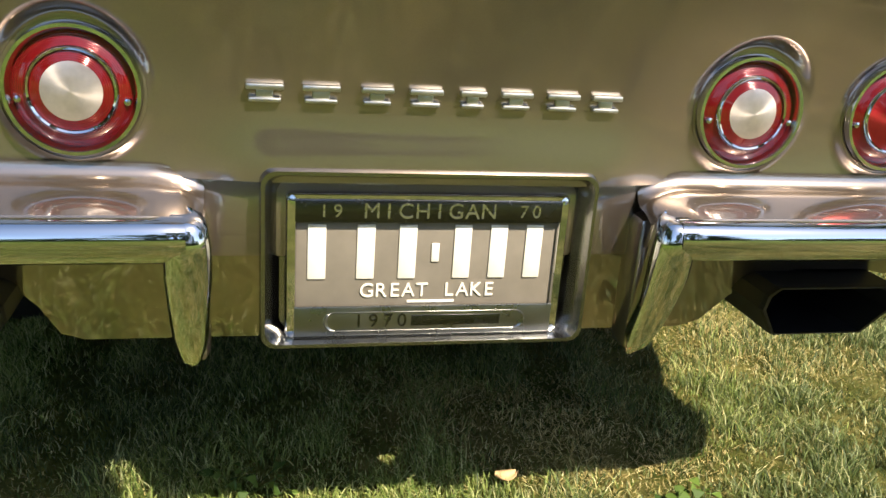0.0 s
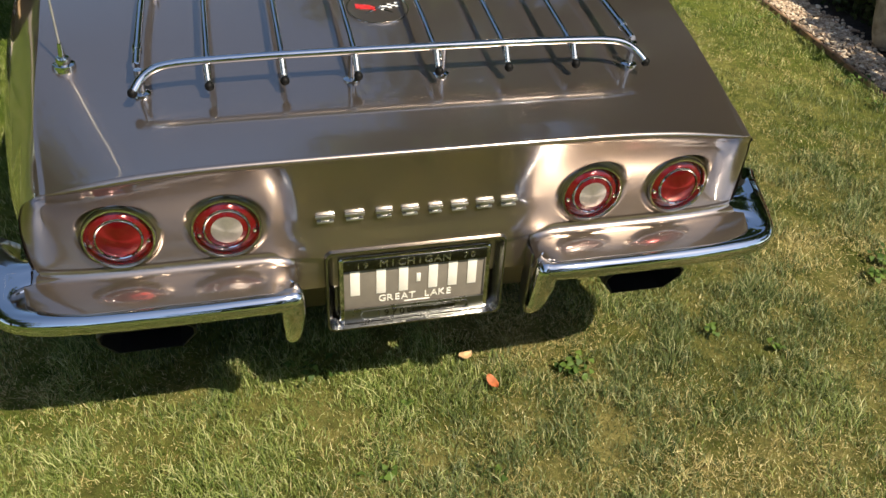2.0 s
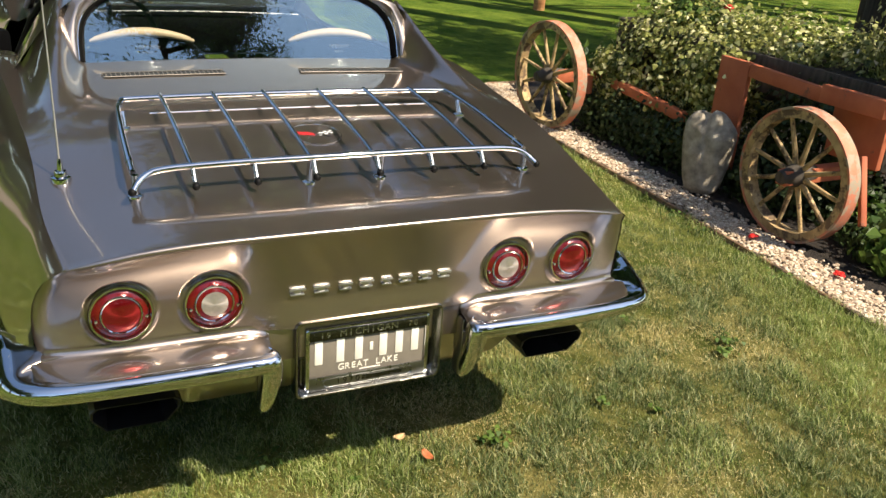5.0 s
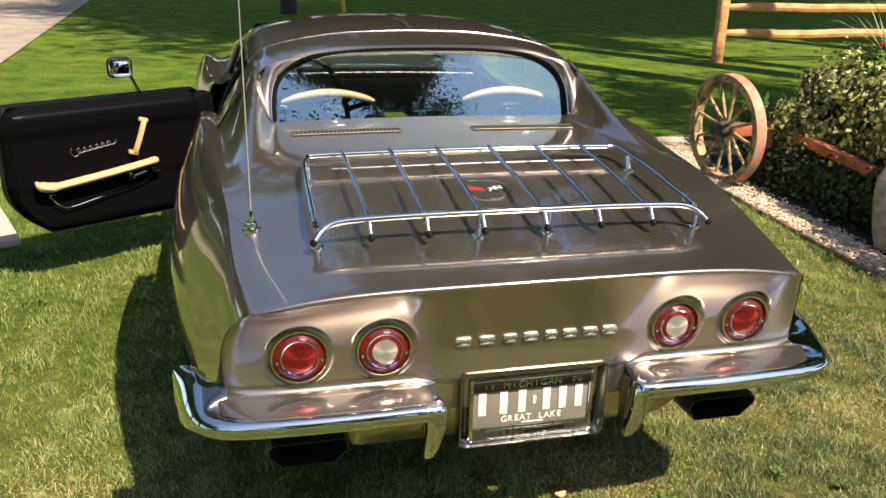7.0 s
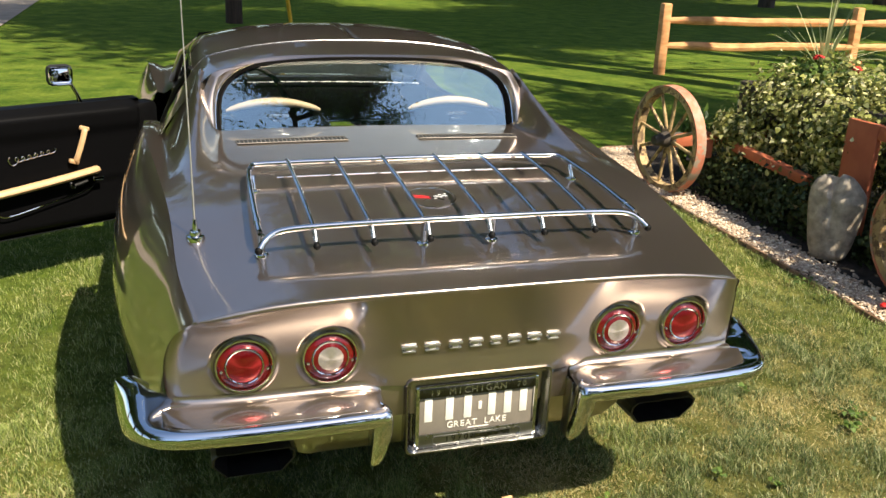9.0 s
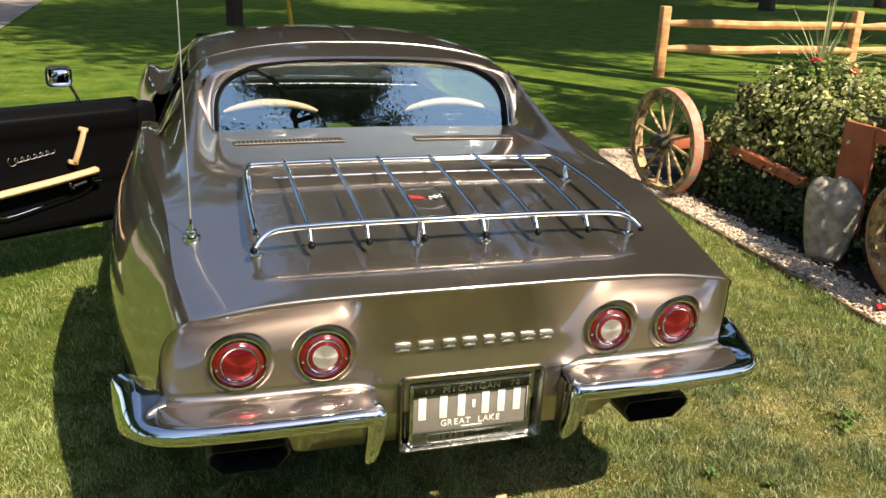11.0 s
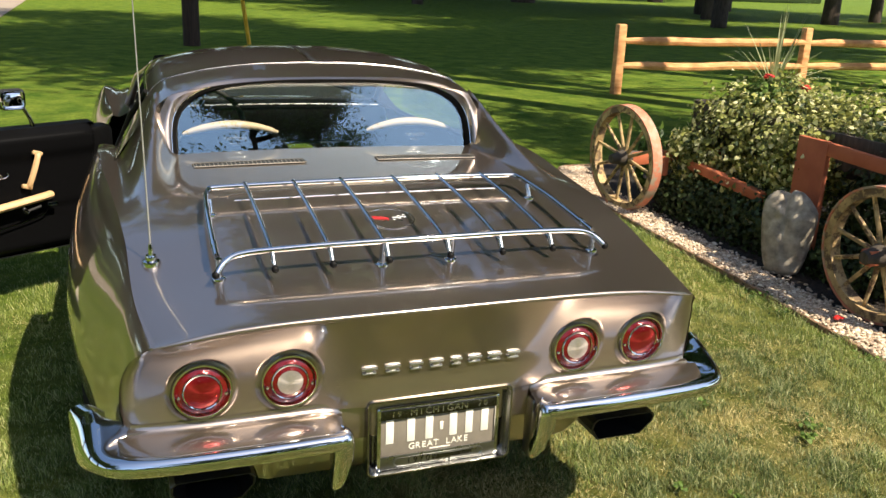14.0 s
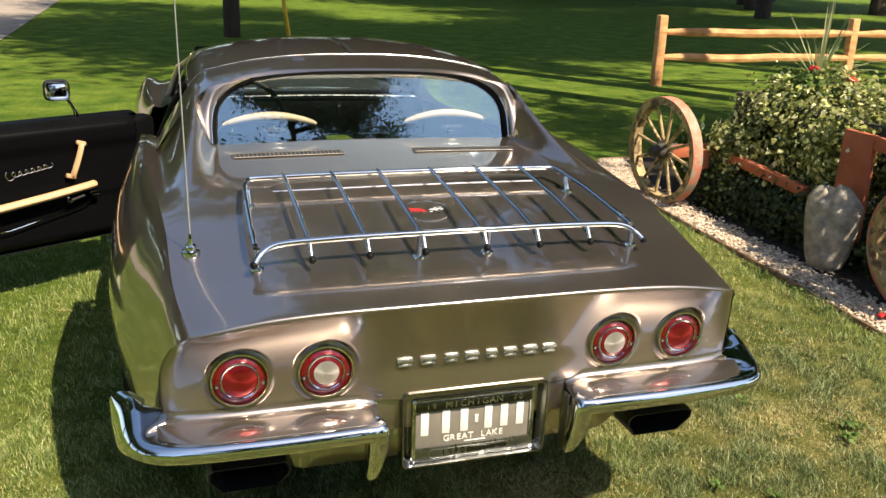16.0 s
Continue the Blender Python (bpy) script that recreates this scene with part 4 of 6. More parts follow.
def build_interior(car):
    inn = new("cabin")
    inn.parent = car
    inn["label"] = "black vinyl and carpet cabin trim"
    part("luggage_floor", box((0, 1.42, 0.62), (1.12, 0.42, 0.04), 0.01), CARPET, inn)
    part("cabin_floor", box((0, 2.25, 0.25), (1.30, 1.3, 0.03), 0.01), CARPET, inn)
    part("tunnel", box((0, 2.2, 0.40), (0.26, 1.3, 0.30), 0.03), VINYL, inn)
    part("dashboard", box((0, 2.86, 0.76), (1.34, 0.26, 0.22), 0.06), VINYL, inn)
    # Added metal strip imitates sunlight caught along the dashboard's upper edge
    part("dash_edge_glint", tube([(x, 2.728, 0.872 - 0.03 * x * x) for x in np.linspace(-0.46, 0.60, 16)], 0.0045, 8), SATIN, inn, "satin strip added for the sunlit dashboard edge")
    for s in (-1, 1):
        part("side_trim", box((s * 0.60, 1.45, 0.75), (0.03, 0.50, 0.34), 0.01), VINYL, inn)
    part("sill", box((-0.72, 2.13, 0.255), (0.14, 0.94, 0.07), 0.02), SATIN, inn, "ribbed sill plate")
    part("passenger_door_trim", box((0.73, 2.25, 0.55), (0.03, 1.08, 0.56), 0.02), VINYL, inn)
    for x in (-0.33, 0.33):
        seat = new("bucket_seat")
        seat.parent = car
        seat["label"] = "black bucket seat with tan upper edge"
        seat.location = (x, 1.545, 0.312)
        part("cushion", box((0, 0.28, 0.10), (0.48, 0.50, 0.16), 0.06), VINYL, seat)
        rows = []
        for t in np.linspace(0, 1, 14):
            z = 0.14 + 0.545 * t
            w = 0.235 * (1 - 0.50 * max(0.0, (t - 0.72) / 0.28) ** 2)
            y = 0.05 - 0.30 * t * 0.8
            rows.append([(w * math.copysign(abs(math.cos(a)) ** 0.6, math.cos(a)), y + 0.065 * (1 - 0.4 * t) * math.copysign(abs(math.sin(a)) ** 0.8, math.sin(a)), z) for a in (2 * math.pi * k / 24 for k in range(25))])
        part("backrest", grid_mesh("backrest", np.array(rows)), VINYL, seat)
        top = [(0.165 * u, -0.222, 0.662 + 0.030 * (1 - u * u)) for u in np.linspace(-1, 1, 20)]
        part("headrest_band", tube(top, [0.005 + 0.011 * (1 - abs(u)) ** 0.4 for u in np.linspace(-1, 1, 20)], 10), CREAMTAN, seat, "tan band along the top")
        part("latch_plate", box((0.008, -0.266, 0.650), (0.080, 0.006, 0.010), 0.002), SATIN, seat, "small bright plate")
        part("latch_button", box((0.008, -0.266, 0.631), (0.036, 0.006, 0.008), 0.002), SATIN, seat, "small bright button")
    w = part("steering_wheel", bmesh.new(), BLACK, car, "black three-spoke steering wheel")
    bm = bmesh.new()
    tube_into(bm, [(0.19 * math.cos(a), 0, 0.19 * math.sin(a)) for a in (2 * math.pi * k / 32 for k in range(33))], 0.013, 8, False)
    for k in range(3):
        a = radians(90 + 120 * k)
        tube_into(bm, [(0, 0.02, 0), (0.18 * math.cos(a), 0, 0.18 * math.sin(a))], 0.012, 6)
    bm.to_mesh(w.data)
    bm.free()
    smooth(w.data)
    w.matrix_basis = pose(-0.33, 2.48, 0.80, -20)
    part("mirror_glass", box((0.02, 2.30, 1.10), (0.22, 0.02, 0.06), 0.008), SATIN, inn, "rear-view mirror")


def build_door(car):
    """The driver's door, swung open about sixty degrees on its front hinges."""
    door = new("driver_door")
    door.parent = car
    door["label"] = "open driver's door with black inner panel"
    door.matrix_basis = pose(-0.800, 2.580, 0.0, 0, 0, -60.3)
    L, z0, z1 = 0.905, 0.236, 0.815                           # along -y from the hinge

    def outer_x(z):
        return float(np.interp(z, [z0, 0.45, 0.66, 0.77, z1], [-0.150, -0.115, -0.105, -0.120, -0.145]))

    def edge(u, z):
        f = (z - z0) / (z1 - z0)
        round_off = 0.17 * max(0.0, 1 - f / 0.42) ** 2.2 + 0.045 * max(0.0, (f - 0.86) / 0.14) ** 2
        return -(L + 0.012 - round_off) * u + 0.03 * (1 - u) * (1 - f)
    us = np.linspace(0, 1, 24)
    part("outer_skin", grid_mesh("outer_skin", np.array([[(outer_x(z), edge(u, z), z) for u in us] for z in np.linspace(z0, z1, 16)])), PAINT, door)
    rows = []
    for z in np.linspace(z0, z1, 40):
        f = (z - z0) / (z1 - z0)
        face = -0.004 - 0.016 * float(step(0.84, 0.74, f)) - 0.010 * float(step(0.40, 0.36, f)) - 0.05 * float(step(0.93, 1.0, f)) - 0.05 * float(step(0.07, 0.0, f))
        rows.append([(face - 0.04 * float(step(0.05, 0.0, u)) - 0.055 * float(step(0.95, 1.0, u)), edge(u, z), z) for u in us])
    part("inner_panel", grid_mesh("inner_panel", np.array(rows)), VINYL, door, "black moulded inner panel")
    for u in (0.0, 1.0):
        part("door_edge", grid_mesh("door_edge", np.array([[(outer_x(z), edge(u, z), z), (-0.05, edge(u, z), z)] for z in np.linspace(z0, z1, 12)])), BLACK, door)
    part("door_top", grid_mesh("door_top", np.array([[(outer_x(z1), edge(u, z1), z1), (-0.10, edge(u, z1), z1 + 0.006), (-0.052, edge(u, z1), z1 - 0.001)] for u in us])), VINYL, door)
    part("door_bottom", grid_mesh("door_bottom", np.array([[(outer_x(z0), edge(u, z0), z0), (-0.055, edge(u, z0), z0)] for u in us])), BLACK, door)
    arm = [(-0.002, -0.265, 0.512), (0.014, -0.285, 0.512), (0.018, -0.45, 0.492), (0.018, -0.66, 0.470), (0.014, -0.745, 0.463), (0.008, -0.795, 0.474), (0.000, -0.812, 0.494)]
    part("armrest", tube(curve_through(arm, 30), [0.017] + [0.021] * 18 + [0.026] * 6 + [0.022, 0.018, 0.014, 0.010, 0.008], 10, flat=0.85), TAN, door, "tan padded armrest")
    part("pull_strap", tube(curve_through([(0.006, -0.303, 0.706), (0.014, -0.310, 0.690), (0.018, -0.330, 0.640), (0.016, -0.350, 0.590), (0.008, -0.358, 0.566)], 20), 0.0125, 8, flat=0.45), TAN, door, "tan pull strap")
    for y, z in ((-0.301, 0.708), (-0.362, 0.562)):
        part("strap_mount", box((-0.004, y, z), (0.022, 0.046, 0.020), 0.006, pose(0, 0, 0, -18, 0, 0)), TAN, door)
    loop = [(-0.012, -0.275, 0.445), (-0.008, -0.31, 0.420), (-0.006, -0.50, 0.385), (-0.006, -0.66, 0.357), (-0.006, -0.715, 0.368), (-0.008, -0.755, 0.415), (-0.010, -0.75, 0.424)]
    part("pocket_moulding", tube(curve_through(loop, 40), 0.0030, 6), CHROME, door, "thin bright moulding")
    for y, z in ((-0.752, 0.424), (-0.738, 0.424)):
        part("stud", lathe([(0.0001, -0.006), (0.005, -0.005), (0.006, 0.004)], 10), CHROME, door, "small bright stud").matrix_basis = pose(-0.006, y, z, 0, 0, 90)
    part("window_crank", lathe([(0.0001, -0.020), (0.012, -0.018), (0.017, -0.008), (0.017, 0.006)], 16), CHROME, door, "chrome window crank hub").matrix_basis = pose(-0.006, -0.382, 0.452, 0, 0, 90)
    part("crank_arm", tube([(0.010, -0.375, 0.454), (0.012, -0.315, 0.468)], 0.007, 8), BLACK, door)
    part("door_handle", box((0.008, -0.262, 0.470), (0.018, 0.050, 0.020), 0.006), CHROME, door, "chrome inner handle")
    # cursive script: one plain bright stroke
    pts = [(-0.0150, -0.440 - 0.195 * t + 0.013 * math.sin(44 * t), 0.622 - 0.026 * t + (0.009 + 0.012 * float(step(0.75, 1.0, t))) * math.cos(44 * t)) for t in np.linspace(0, 1, 120)]
    part("script_badge", tube(pts, 0.0020, 6), CHROME, door, "bright wavy script badge")
    mirror = new("door_mirror")
    mirror.parent = door
    mirror["label"] = "chrome rectangular door mirror"
    part("mirror_stem", tube([(-0.075, -0.275, 0.812), (-0.072, -0.285, 0.850), (-0.070, -0.318, 0.912)], [0.012, 0.0085, 0.008], 10), CHROME, mirror)
    part("mirror_shell", box((0, 0, 0), (0.112, 0.055, 0.094), 0.022), BLACK, mirror, "black mirror shell").matrix_basis = pose(-0.068, -0.360, 0.945, 0, 0, 60.3 + 20)
    part("mirror_face", box((-0.003, -0.0285, 0), (0.098, 0.005, 0.080), 0.018), CHROME, mirror, "mirror glass").matrix_basis = pose(-0.068, -0.360, 0.945, -4, 0, 60.3 + 20)
    part("hinge", box((-0.08, 0.005, 0.4), (0.05, 0.06, 0.05), 0.01), DARKCHROME, door)
    part("hinge_cover", box((-0.075, 0.03, 0.60), (0.10, 0.12, 0.40), 0.03), VINYL, door)


car = thing("sports_car", "grey metallic vintage sports coupe parked on grass", "car", (0, 0, 0))
build_body(car)
build_tail(car)
build_lights(car)
build_letters(car)
build_plate(car)
build_bumpers(car)
build_exhaust(car)
build_greenhouse(car)
build_vents(car)
build_emblem(car)
build_deck_lines(car)
for wx in (-0.745, 0.745):
    for wy in WHEELS_Y:
        build_wheel(car, wx, wy)
build_underbody(car)
build_interior(car)
build_door(car)
build_rack(car)
build_antenna()

# ---- ground ----
def ground_sheet():
    n = 120
    u = np.linspace(-1, 1, n)
    w = np.sign(u) * (np.abs(u) * 12 + np.abs(u) ** 5 * 700)
    P = np.array([[(x, y + 3, -0.006) for x in w] for y in w])
    return tagged(part("ground", grid_mesh("ground", P), LAWN), "mown lawn with dry patches in sun", "lawn", kind="structure")


ground_sheet()


def waves(x, y, seed, scale):
    """Soft random patches between about -1 and 1."""
    rng = np.random.default_rng(seed)
    out = np.zeros_like(x)
    for k in range(7):
        a, f, p = rng.uniform(0, 6.28), scale * rng.uniform(0.6, 2.2), rng.uniform(0, 6.28)
        out += np.sin((x * np.cos(a) + y * np.sin(a)) * f + p)
    return out / 4.0


def grass_blades():
    """Blades over the lawn that is passed nearest: dark tufts, lush yellow-green ground and flattened straw, by patches."""
    rng = np.random.default_rng(4)
    n, extra = 620000, 260000                       # thicker behind the car
    x = np.concatenate([rng.uniform(-2.8, 2.5, n), rng.uniform(-1.3, 2.4, extra)])
    y = np.concatenate([rng.uniform(-1.2, 5.2, n), rng.uniform(-1.1, 1.1, extra)])
    n = n + extra
    tuft = 0.7 * waves(x, y, 1, 16.0) + 0.6 * waves(x, y, 21, 38.0)
    near = np.exp(-np.hypot(x - 0.3, y) / 2.2)
    pick = rng.uniform(0, 1, n) < (0.25 + near) * np.clip(0.80 + 0.55 * tuft, 0.32, 1.2)
    pick &= ~((np.abs(x) < 0.62) & (y > 0.8) & (y < 4.0)) & (x < 2.30 + 0.05 * y)
    x, y, tuft = x[pick], y[pick], tuft[pick]
    n = len(x)
    side_way = np.clip((x - 0.1) / 1.2, -1.0, 1.0) - 1.5 * step(1.65, 2.15, x)                           # drier towards the bed
    patch = 0.75 * waves(x, y, 2, 3.6) + 0.55 * waves(x, y, 12, 11.0) + 0.30 * side_way - 0.25 * tuft + rng.normal(0, 0.44, n)
    dry = patch > 0.44
    lush = ~dry & (0.9 * waves(x, y, 5, 4.5) - 0.9 * side_way + rng.normal(0, 0.45, n) > 0.15)
    h = rng.uniform(0.008, 0.024, n) * np.clip(1.0 + 0.8 * tuft, 0.45, 1.9) * np.where(dry, 0.50, 1.1)
    h *= 1 + 0.8 * np.exp(-((x - 2.26 - 0.06 * y) / 0.10) ** 2)              # left longer along the edging
    a = rng.uniform(0, 2 * np.pi, n)
    lean = rng.uniform(0.15, 1.6, n) * h * np.where(dry, 2.4, 1.0)           # dry blades lie flat
    b = rng.uniform(0, 2 * np.pi, n) * 0.85 + 1.1 * waves(x, y, 8, 26.0)      # combed together in tufts
    w = rng.uniform(0.0006, 0.0013, n)
    base = np.stack([x, y, np.full(n, -0.006)], 1)
    side = np.stack([np.cos(a) * w, np.sin(a) * w, np.zeros(n)], 1)
    tip = base + np.stack([np.cos(b) * lean, np.sin(b) * lean, h], 1)
    mid = base + np.stack([np.cos(b) * lean * 0.35, np.sin(b) * lean * 0.35, h * 0.7], 1)
    V = np.stack([base - side, base + side, mid + side * 0.8, mid - side * 0.8, tip], 1).reshape(-1, 3)
    i = np.arange(n) * 5
    me = bpy.data.meshes.new("grass")
    quads = np.stack([i, i + 1, i + 2, i + 3], 1)
    tris = np.stack([i + 3, i + 2, i + 4], 1)
    me.from_pydata(V.tolist(), [], quads.tolist() + tris.tolist())
    me.materials.append(leaf_mat("green_grass_blade", (0.028, 0.052, 0.014), (0.176, 0.230, 0.072), (0.58, 0.57, 0.29), 0.30))
    me.materials.append(leaf_mat("dry_grass_blade", (0.22, 0.17, 0.055), (0.62, 0.52, 0.21), (0.90, 0.80, 0.43), 0.27))
    me.materials.append(leaf_mat("lush_grass_blade", (0.074, 0.142, 0.022), (0.400, 0.466, 0.130), (0.72, 0.70, 0.36), 0.38))
    kind = np.where(dry, 1, np.where(lush, 2, 0))
    me.polygons.foreach_set("material_index", np.concatenate([kind, kind]).astype(np.int32))
    tagged(part("grass", me, LAWN), "short sunlit grass blades, green and dry in patches", "grass", kind="stuff")


grass_blades()

# ---- the bed beside the lawn ----
edge_x = table([-1.5, 0.757, 1.883, 3.182, 4.2, 4.75, 5.0], [2.16, 2.335, 2.415, 2.485, 2.60, 2.80, 3.0])
SOIL = plain("dark_mulch", (0.030, 0.022, 0.016), 0.95, vary=0.5, scale=40, bumps=1.0, distance=0.02)
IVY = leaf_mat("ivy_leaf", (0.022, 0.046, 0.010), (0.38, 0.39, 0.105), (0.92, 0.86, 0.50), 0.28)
# Ivy again with shade put into its colour, for the low leaves
SHADELEAF = leaf_mat("shaded_leaf", (0.016, 0.034, 0.010), (0.06, 0.09, 0.028), None, 0.2)
HERB = leaf_mat("fresh_green_leaf", (0.035, 0.075, 0.014), (0.14, 0.22, 0.04), None, 0.3)
SPIKE = leaf_mat("pale_blade_leaf", (0.20, 0.24, 0.08), (0.50, 0.50, 0.26), None, 0.2)
PETAL = plain("red_petal", (0.62, 0.020, 0.015), 0.5, vary=0.2)
PALEPETAL = plain("white_petal", (0.78, 0.74, 0.66), 0.6, vary=0.1)
DEADLEAF = plain("rust_brown_leaf", (0.42, 0.13, 0.045), 0.7, vary=0.3)
STRAWLEAF = plain("tan_dry_leaf", (0.50, 0.32, 0.16), 0.7, vary=0.3)
REDWOOD = wood_mat("faded_red_painted_wood", (0.38, 0.095, 0.040), (0.56, 0.165, 0.070), 5.0, (1, 1, 1), 0.75, (0.22, 0.10, 0.06), 0.60)
RUSTRIM = wood_mat("flaking_red_rim_paint", (0.44, 0.135, 0.072), (0.62, 0.25, 0.15), 7.0, (1, 1, 1), 0.7, (0.34, 0.28, 0.20))
SPOKEWOOD = wood_mat("weathered_spoke_wood", (0.31, 0.20, 0.085), (0.60, 0.44, 0.22), 9.0, (2, 2, 2), 0.8, (0.14, 0.09, 0.05))
DARKWOOD = wood_mat("old_grey_board", (0.035, 0.028, 0.022), (0.10, 0.08, 0.06), 6.0, (1, 8, 1), 0.85)
EDGEWOOD = wood_mat("brown_edging_strip", (0.16, 0.085, 0.045), (0.36, 0.22, 0.125), 6.0, (1, 1, 1), 0.8, (0.07, 0.05, 0.035))
FENCEWOOD = wood_mat("orange_fence_wood", (0.52, 0.20, 0.07), (0.80, 0.42, 0.18), 5.0, (1, 1, 3), 0.8)
CEMENT = plain("cast_cement", (0.36, 0.31, 0.24), 0.9, vary=0.45, scale=18, bumps=0.6, distance=0.004)
CONCRETE = plain("tan_concrete", (0.31, 0.255, 0.205), 0.9, vary=0.2, scale=3, bumps=0.4)
BARK = wood_mat("dark_bark", (0.022, 0.015, 0.010), (0.085, 0.060, 0.042), 6.0, (4, 4, 0.6), 0.95)
POLEWOOD = wood_mat("creosoted_pole", (0.018, 0.011, 0.008), (0.060, 0.034, 0.022), 6.0, (4, 4, 0.4), 0.9)
YELLOW = plain("yellow_plastic", (0.72, 0.40, 0.02), 0.45, vary=0.08)
FOLIAGE = leaf_mat("tree_leaf", (0.020, 0.045, 0.010), (0.075, 0.125, 0.030), None, 0.12)


def bed_soil():
    rows = [[(float(edge_x(y)) + w, y, 0.004 + 0.05 * min(1.0, max(0.0, (w - 0.3) / 0.8))) for w in (0.0, 0.05, 0.15, 0.28, 0.5, 0.9, 1.5, 2.2, 3.0)] for y in np.linspace(-1.5, 4.75, 40)]
    tagged(part("flower_bed", grid_mesh("flower_bed", np.array(rows)), SOIL), "dark mulched soil of the planting bed", "flower bed", kind="structure")


def edging():
    pts = [Vector((float(edge_x(y)), y, 0)) for y in np.linspace(-1.5, 4.7, 50)] + [Vector((x, 4.76 + 0.05 * (x - 2.8), 0)) for x in (2.85, 3.2, 3.8, 4.6)]
    rows = []
    for i, p in enumerate(pts):
        d = (pts[min(i + 1, len(pts) - 1)] - pts[max(i - 1, 0)]).normalized()
        n = Vector((-d.y, d.x, 0))
        rows.append([tuple(p + n * a + Vector((0, 0, b))) for a, b in ((0.008, -0.03), (0.008, 0.016), (0.004, 0.020), (-0.004, 0.020), (-0.008, 0.016), (-0.008, -0.03))])
    tagged(part("bed_edging", grid_mesh("bed_edging", np.array(rows)), EDGEWOOD), "low brown edging strip between lawn and gravel", "edging", kind="structure")


def gravel():
    """Pale pebbles along the edge of the bed."""
    rng = np.random.default_rng(7)
    ico = bmesh.new()
    bmesh.ops.create_icosphere(ico, subdivisions=1, radius=1.0)
    base = np.array([v.co[:] for v in ico.verts])
    tri = np.array([[v.index for v in f.verts] for f in ico.faces])
    ico.free()
    V, F = [], []
    n = 12500
    ys = rng.uniform(-1.2, 4.72, n)
    ws = rng.uniform(0.012, 0.225, n)
    for k in range(n):
        y = ys[k]
        x = float(edge_x(y)) + ws[k] + (0.10 * rng.random() if rng.random() < 0.2 else 0)
        r = rng.uniform(0.005, 0.0135)
        s = np.array([rng.uniform(0.8, 1.3), rng.uniform(0.7, 1.1), rng.uniform(0.5, 0.8)]) * r
        a = rng.uniform(0, 6.28)
        b = base * (1 + rng.uniform(-0.18, 0.18, (len(base), 1))) * s
        b = np.stack([b[:, 0] * math.cos(a) - b[:, 1] * math.sin(a), b[:, 0] * math.sin(a) + b[:, 1] * math.cos(a), b[:, 2]], 1)
        F.append(tri + len(base) * k)
        V.append(b + (x, y, 0.008 + rng.uniform(0, 0.014)))
    me = bpy.data.meshes.new("gravel")
    me.from_pydata(np.concatenate(V).tolist(), [], np.concatenate(F).tolist())
    mat = leaf_mat("pale_pebble", (0.30, 0.21, 0.14), (0.58, 0.46, 0.33), (0.78, 0.68, 0.53), 0.0)
    tagged(part("gravel", me, mat), "pale pink and cream pebbles along the bed", "gravel", kind="stuff")


def leaf_cloud(name, mat, places, normals, size, seed, points=5, jitter=0.7):
    """Many small pointed leaves about the given places, facing out along the normals."""
    rng = np.random.default_rng(seed)
    n = len(places)
    nn = normals + rng.normal(0, jitter, (n, 3)) * 0.6
    nn /= np.linalg.norm(nn, axis=1)[:, None] + 1e-9
    t = np.cross(nn, rng.normal(0, 1, (n, 3)))
    t /= np.linalg.norm(t, axis=1)[:, None] + 1e-9
    b = np.cross(nn, t)
    s = rng.uniform(size[0], size[1], (n, 1))
    shape = {5: [(-0.1, -0.5, 0), (0.5, -0.25, 0.08), (0.28, 0.25, 0.02), (0.0, 0.62, -0.12), (-0.3, 0.25, 0.02), (-0.5, -0.25, 0.08)], 4: [(0, -0.5, 0), (0.3, 0.0, 0.06), (0, 0.6, -0.08), (-0.3, 0.0, 0.06)]}[points]
    V = np.stack([places + s * (p * t + q * b + r * nn) for p, q, r in shape], 1)
    k = len(shape)
    idx = np.arange(n)[:, None] * k + np.arange(k)[None]
    me = bpy.data.meshes.new(name)
    me.from_pydata(V.reshape(-1, 3).tolist(), [], idx.tolist())
    me.materials.append(mat)
    return me


def blob_points(rng, c, r, n, top_only=False, rough=0.15):
    d = rng.normal(0, 1, (n, 3))
    d /= np.linalg.norm(d, axis=1)[:, None]
    if top_only:
        d[:, 2] = np.abs(d[:, 2])
    k = 1 + rng.normal(0, rough, (n, 1)) - np.abs(rng.normal(0, 0.12, (n, 1)))
    p = np.array(c) + d * np.array(r) * k
    q = d / np.array(r)
    return p, q / np.linalg.norm(q, axis=1)[:, None]


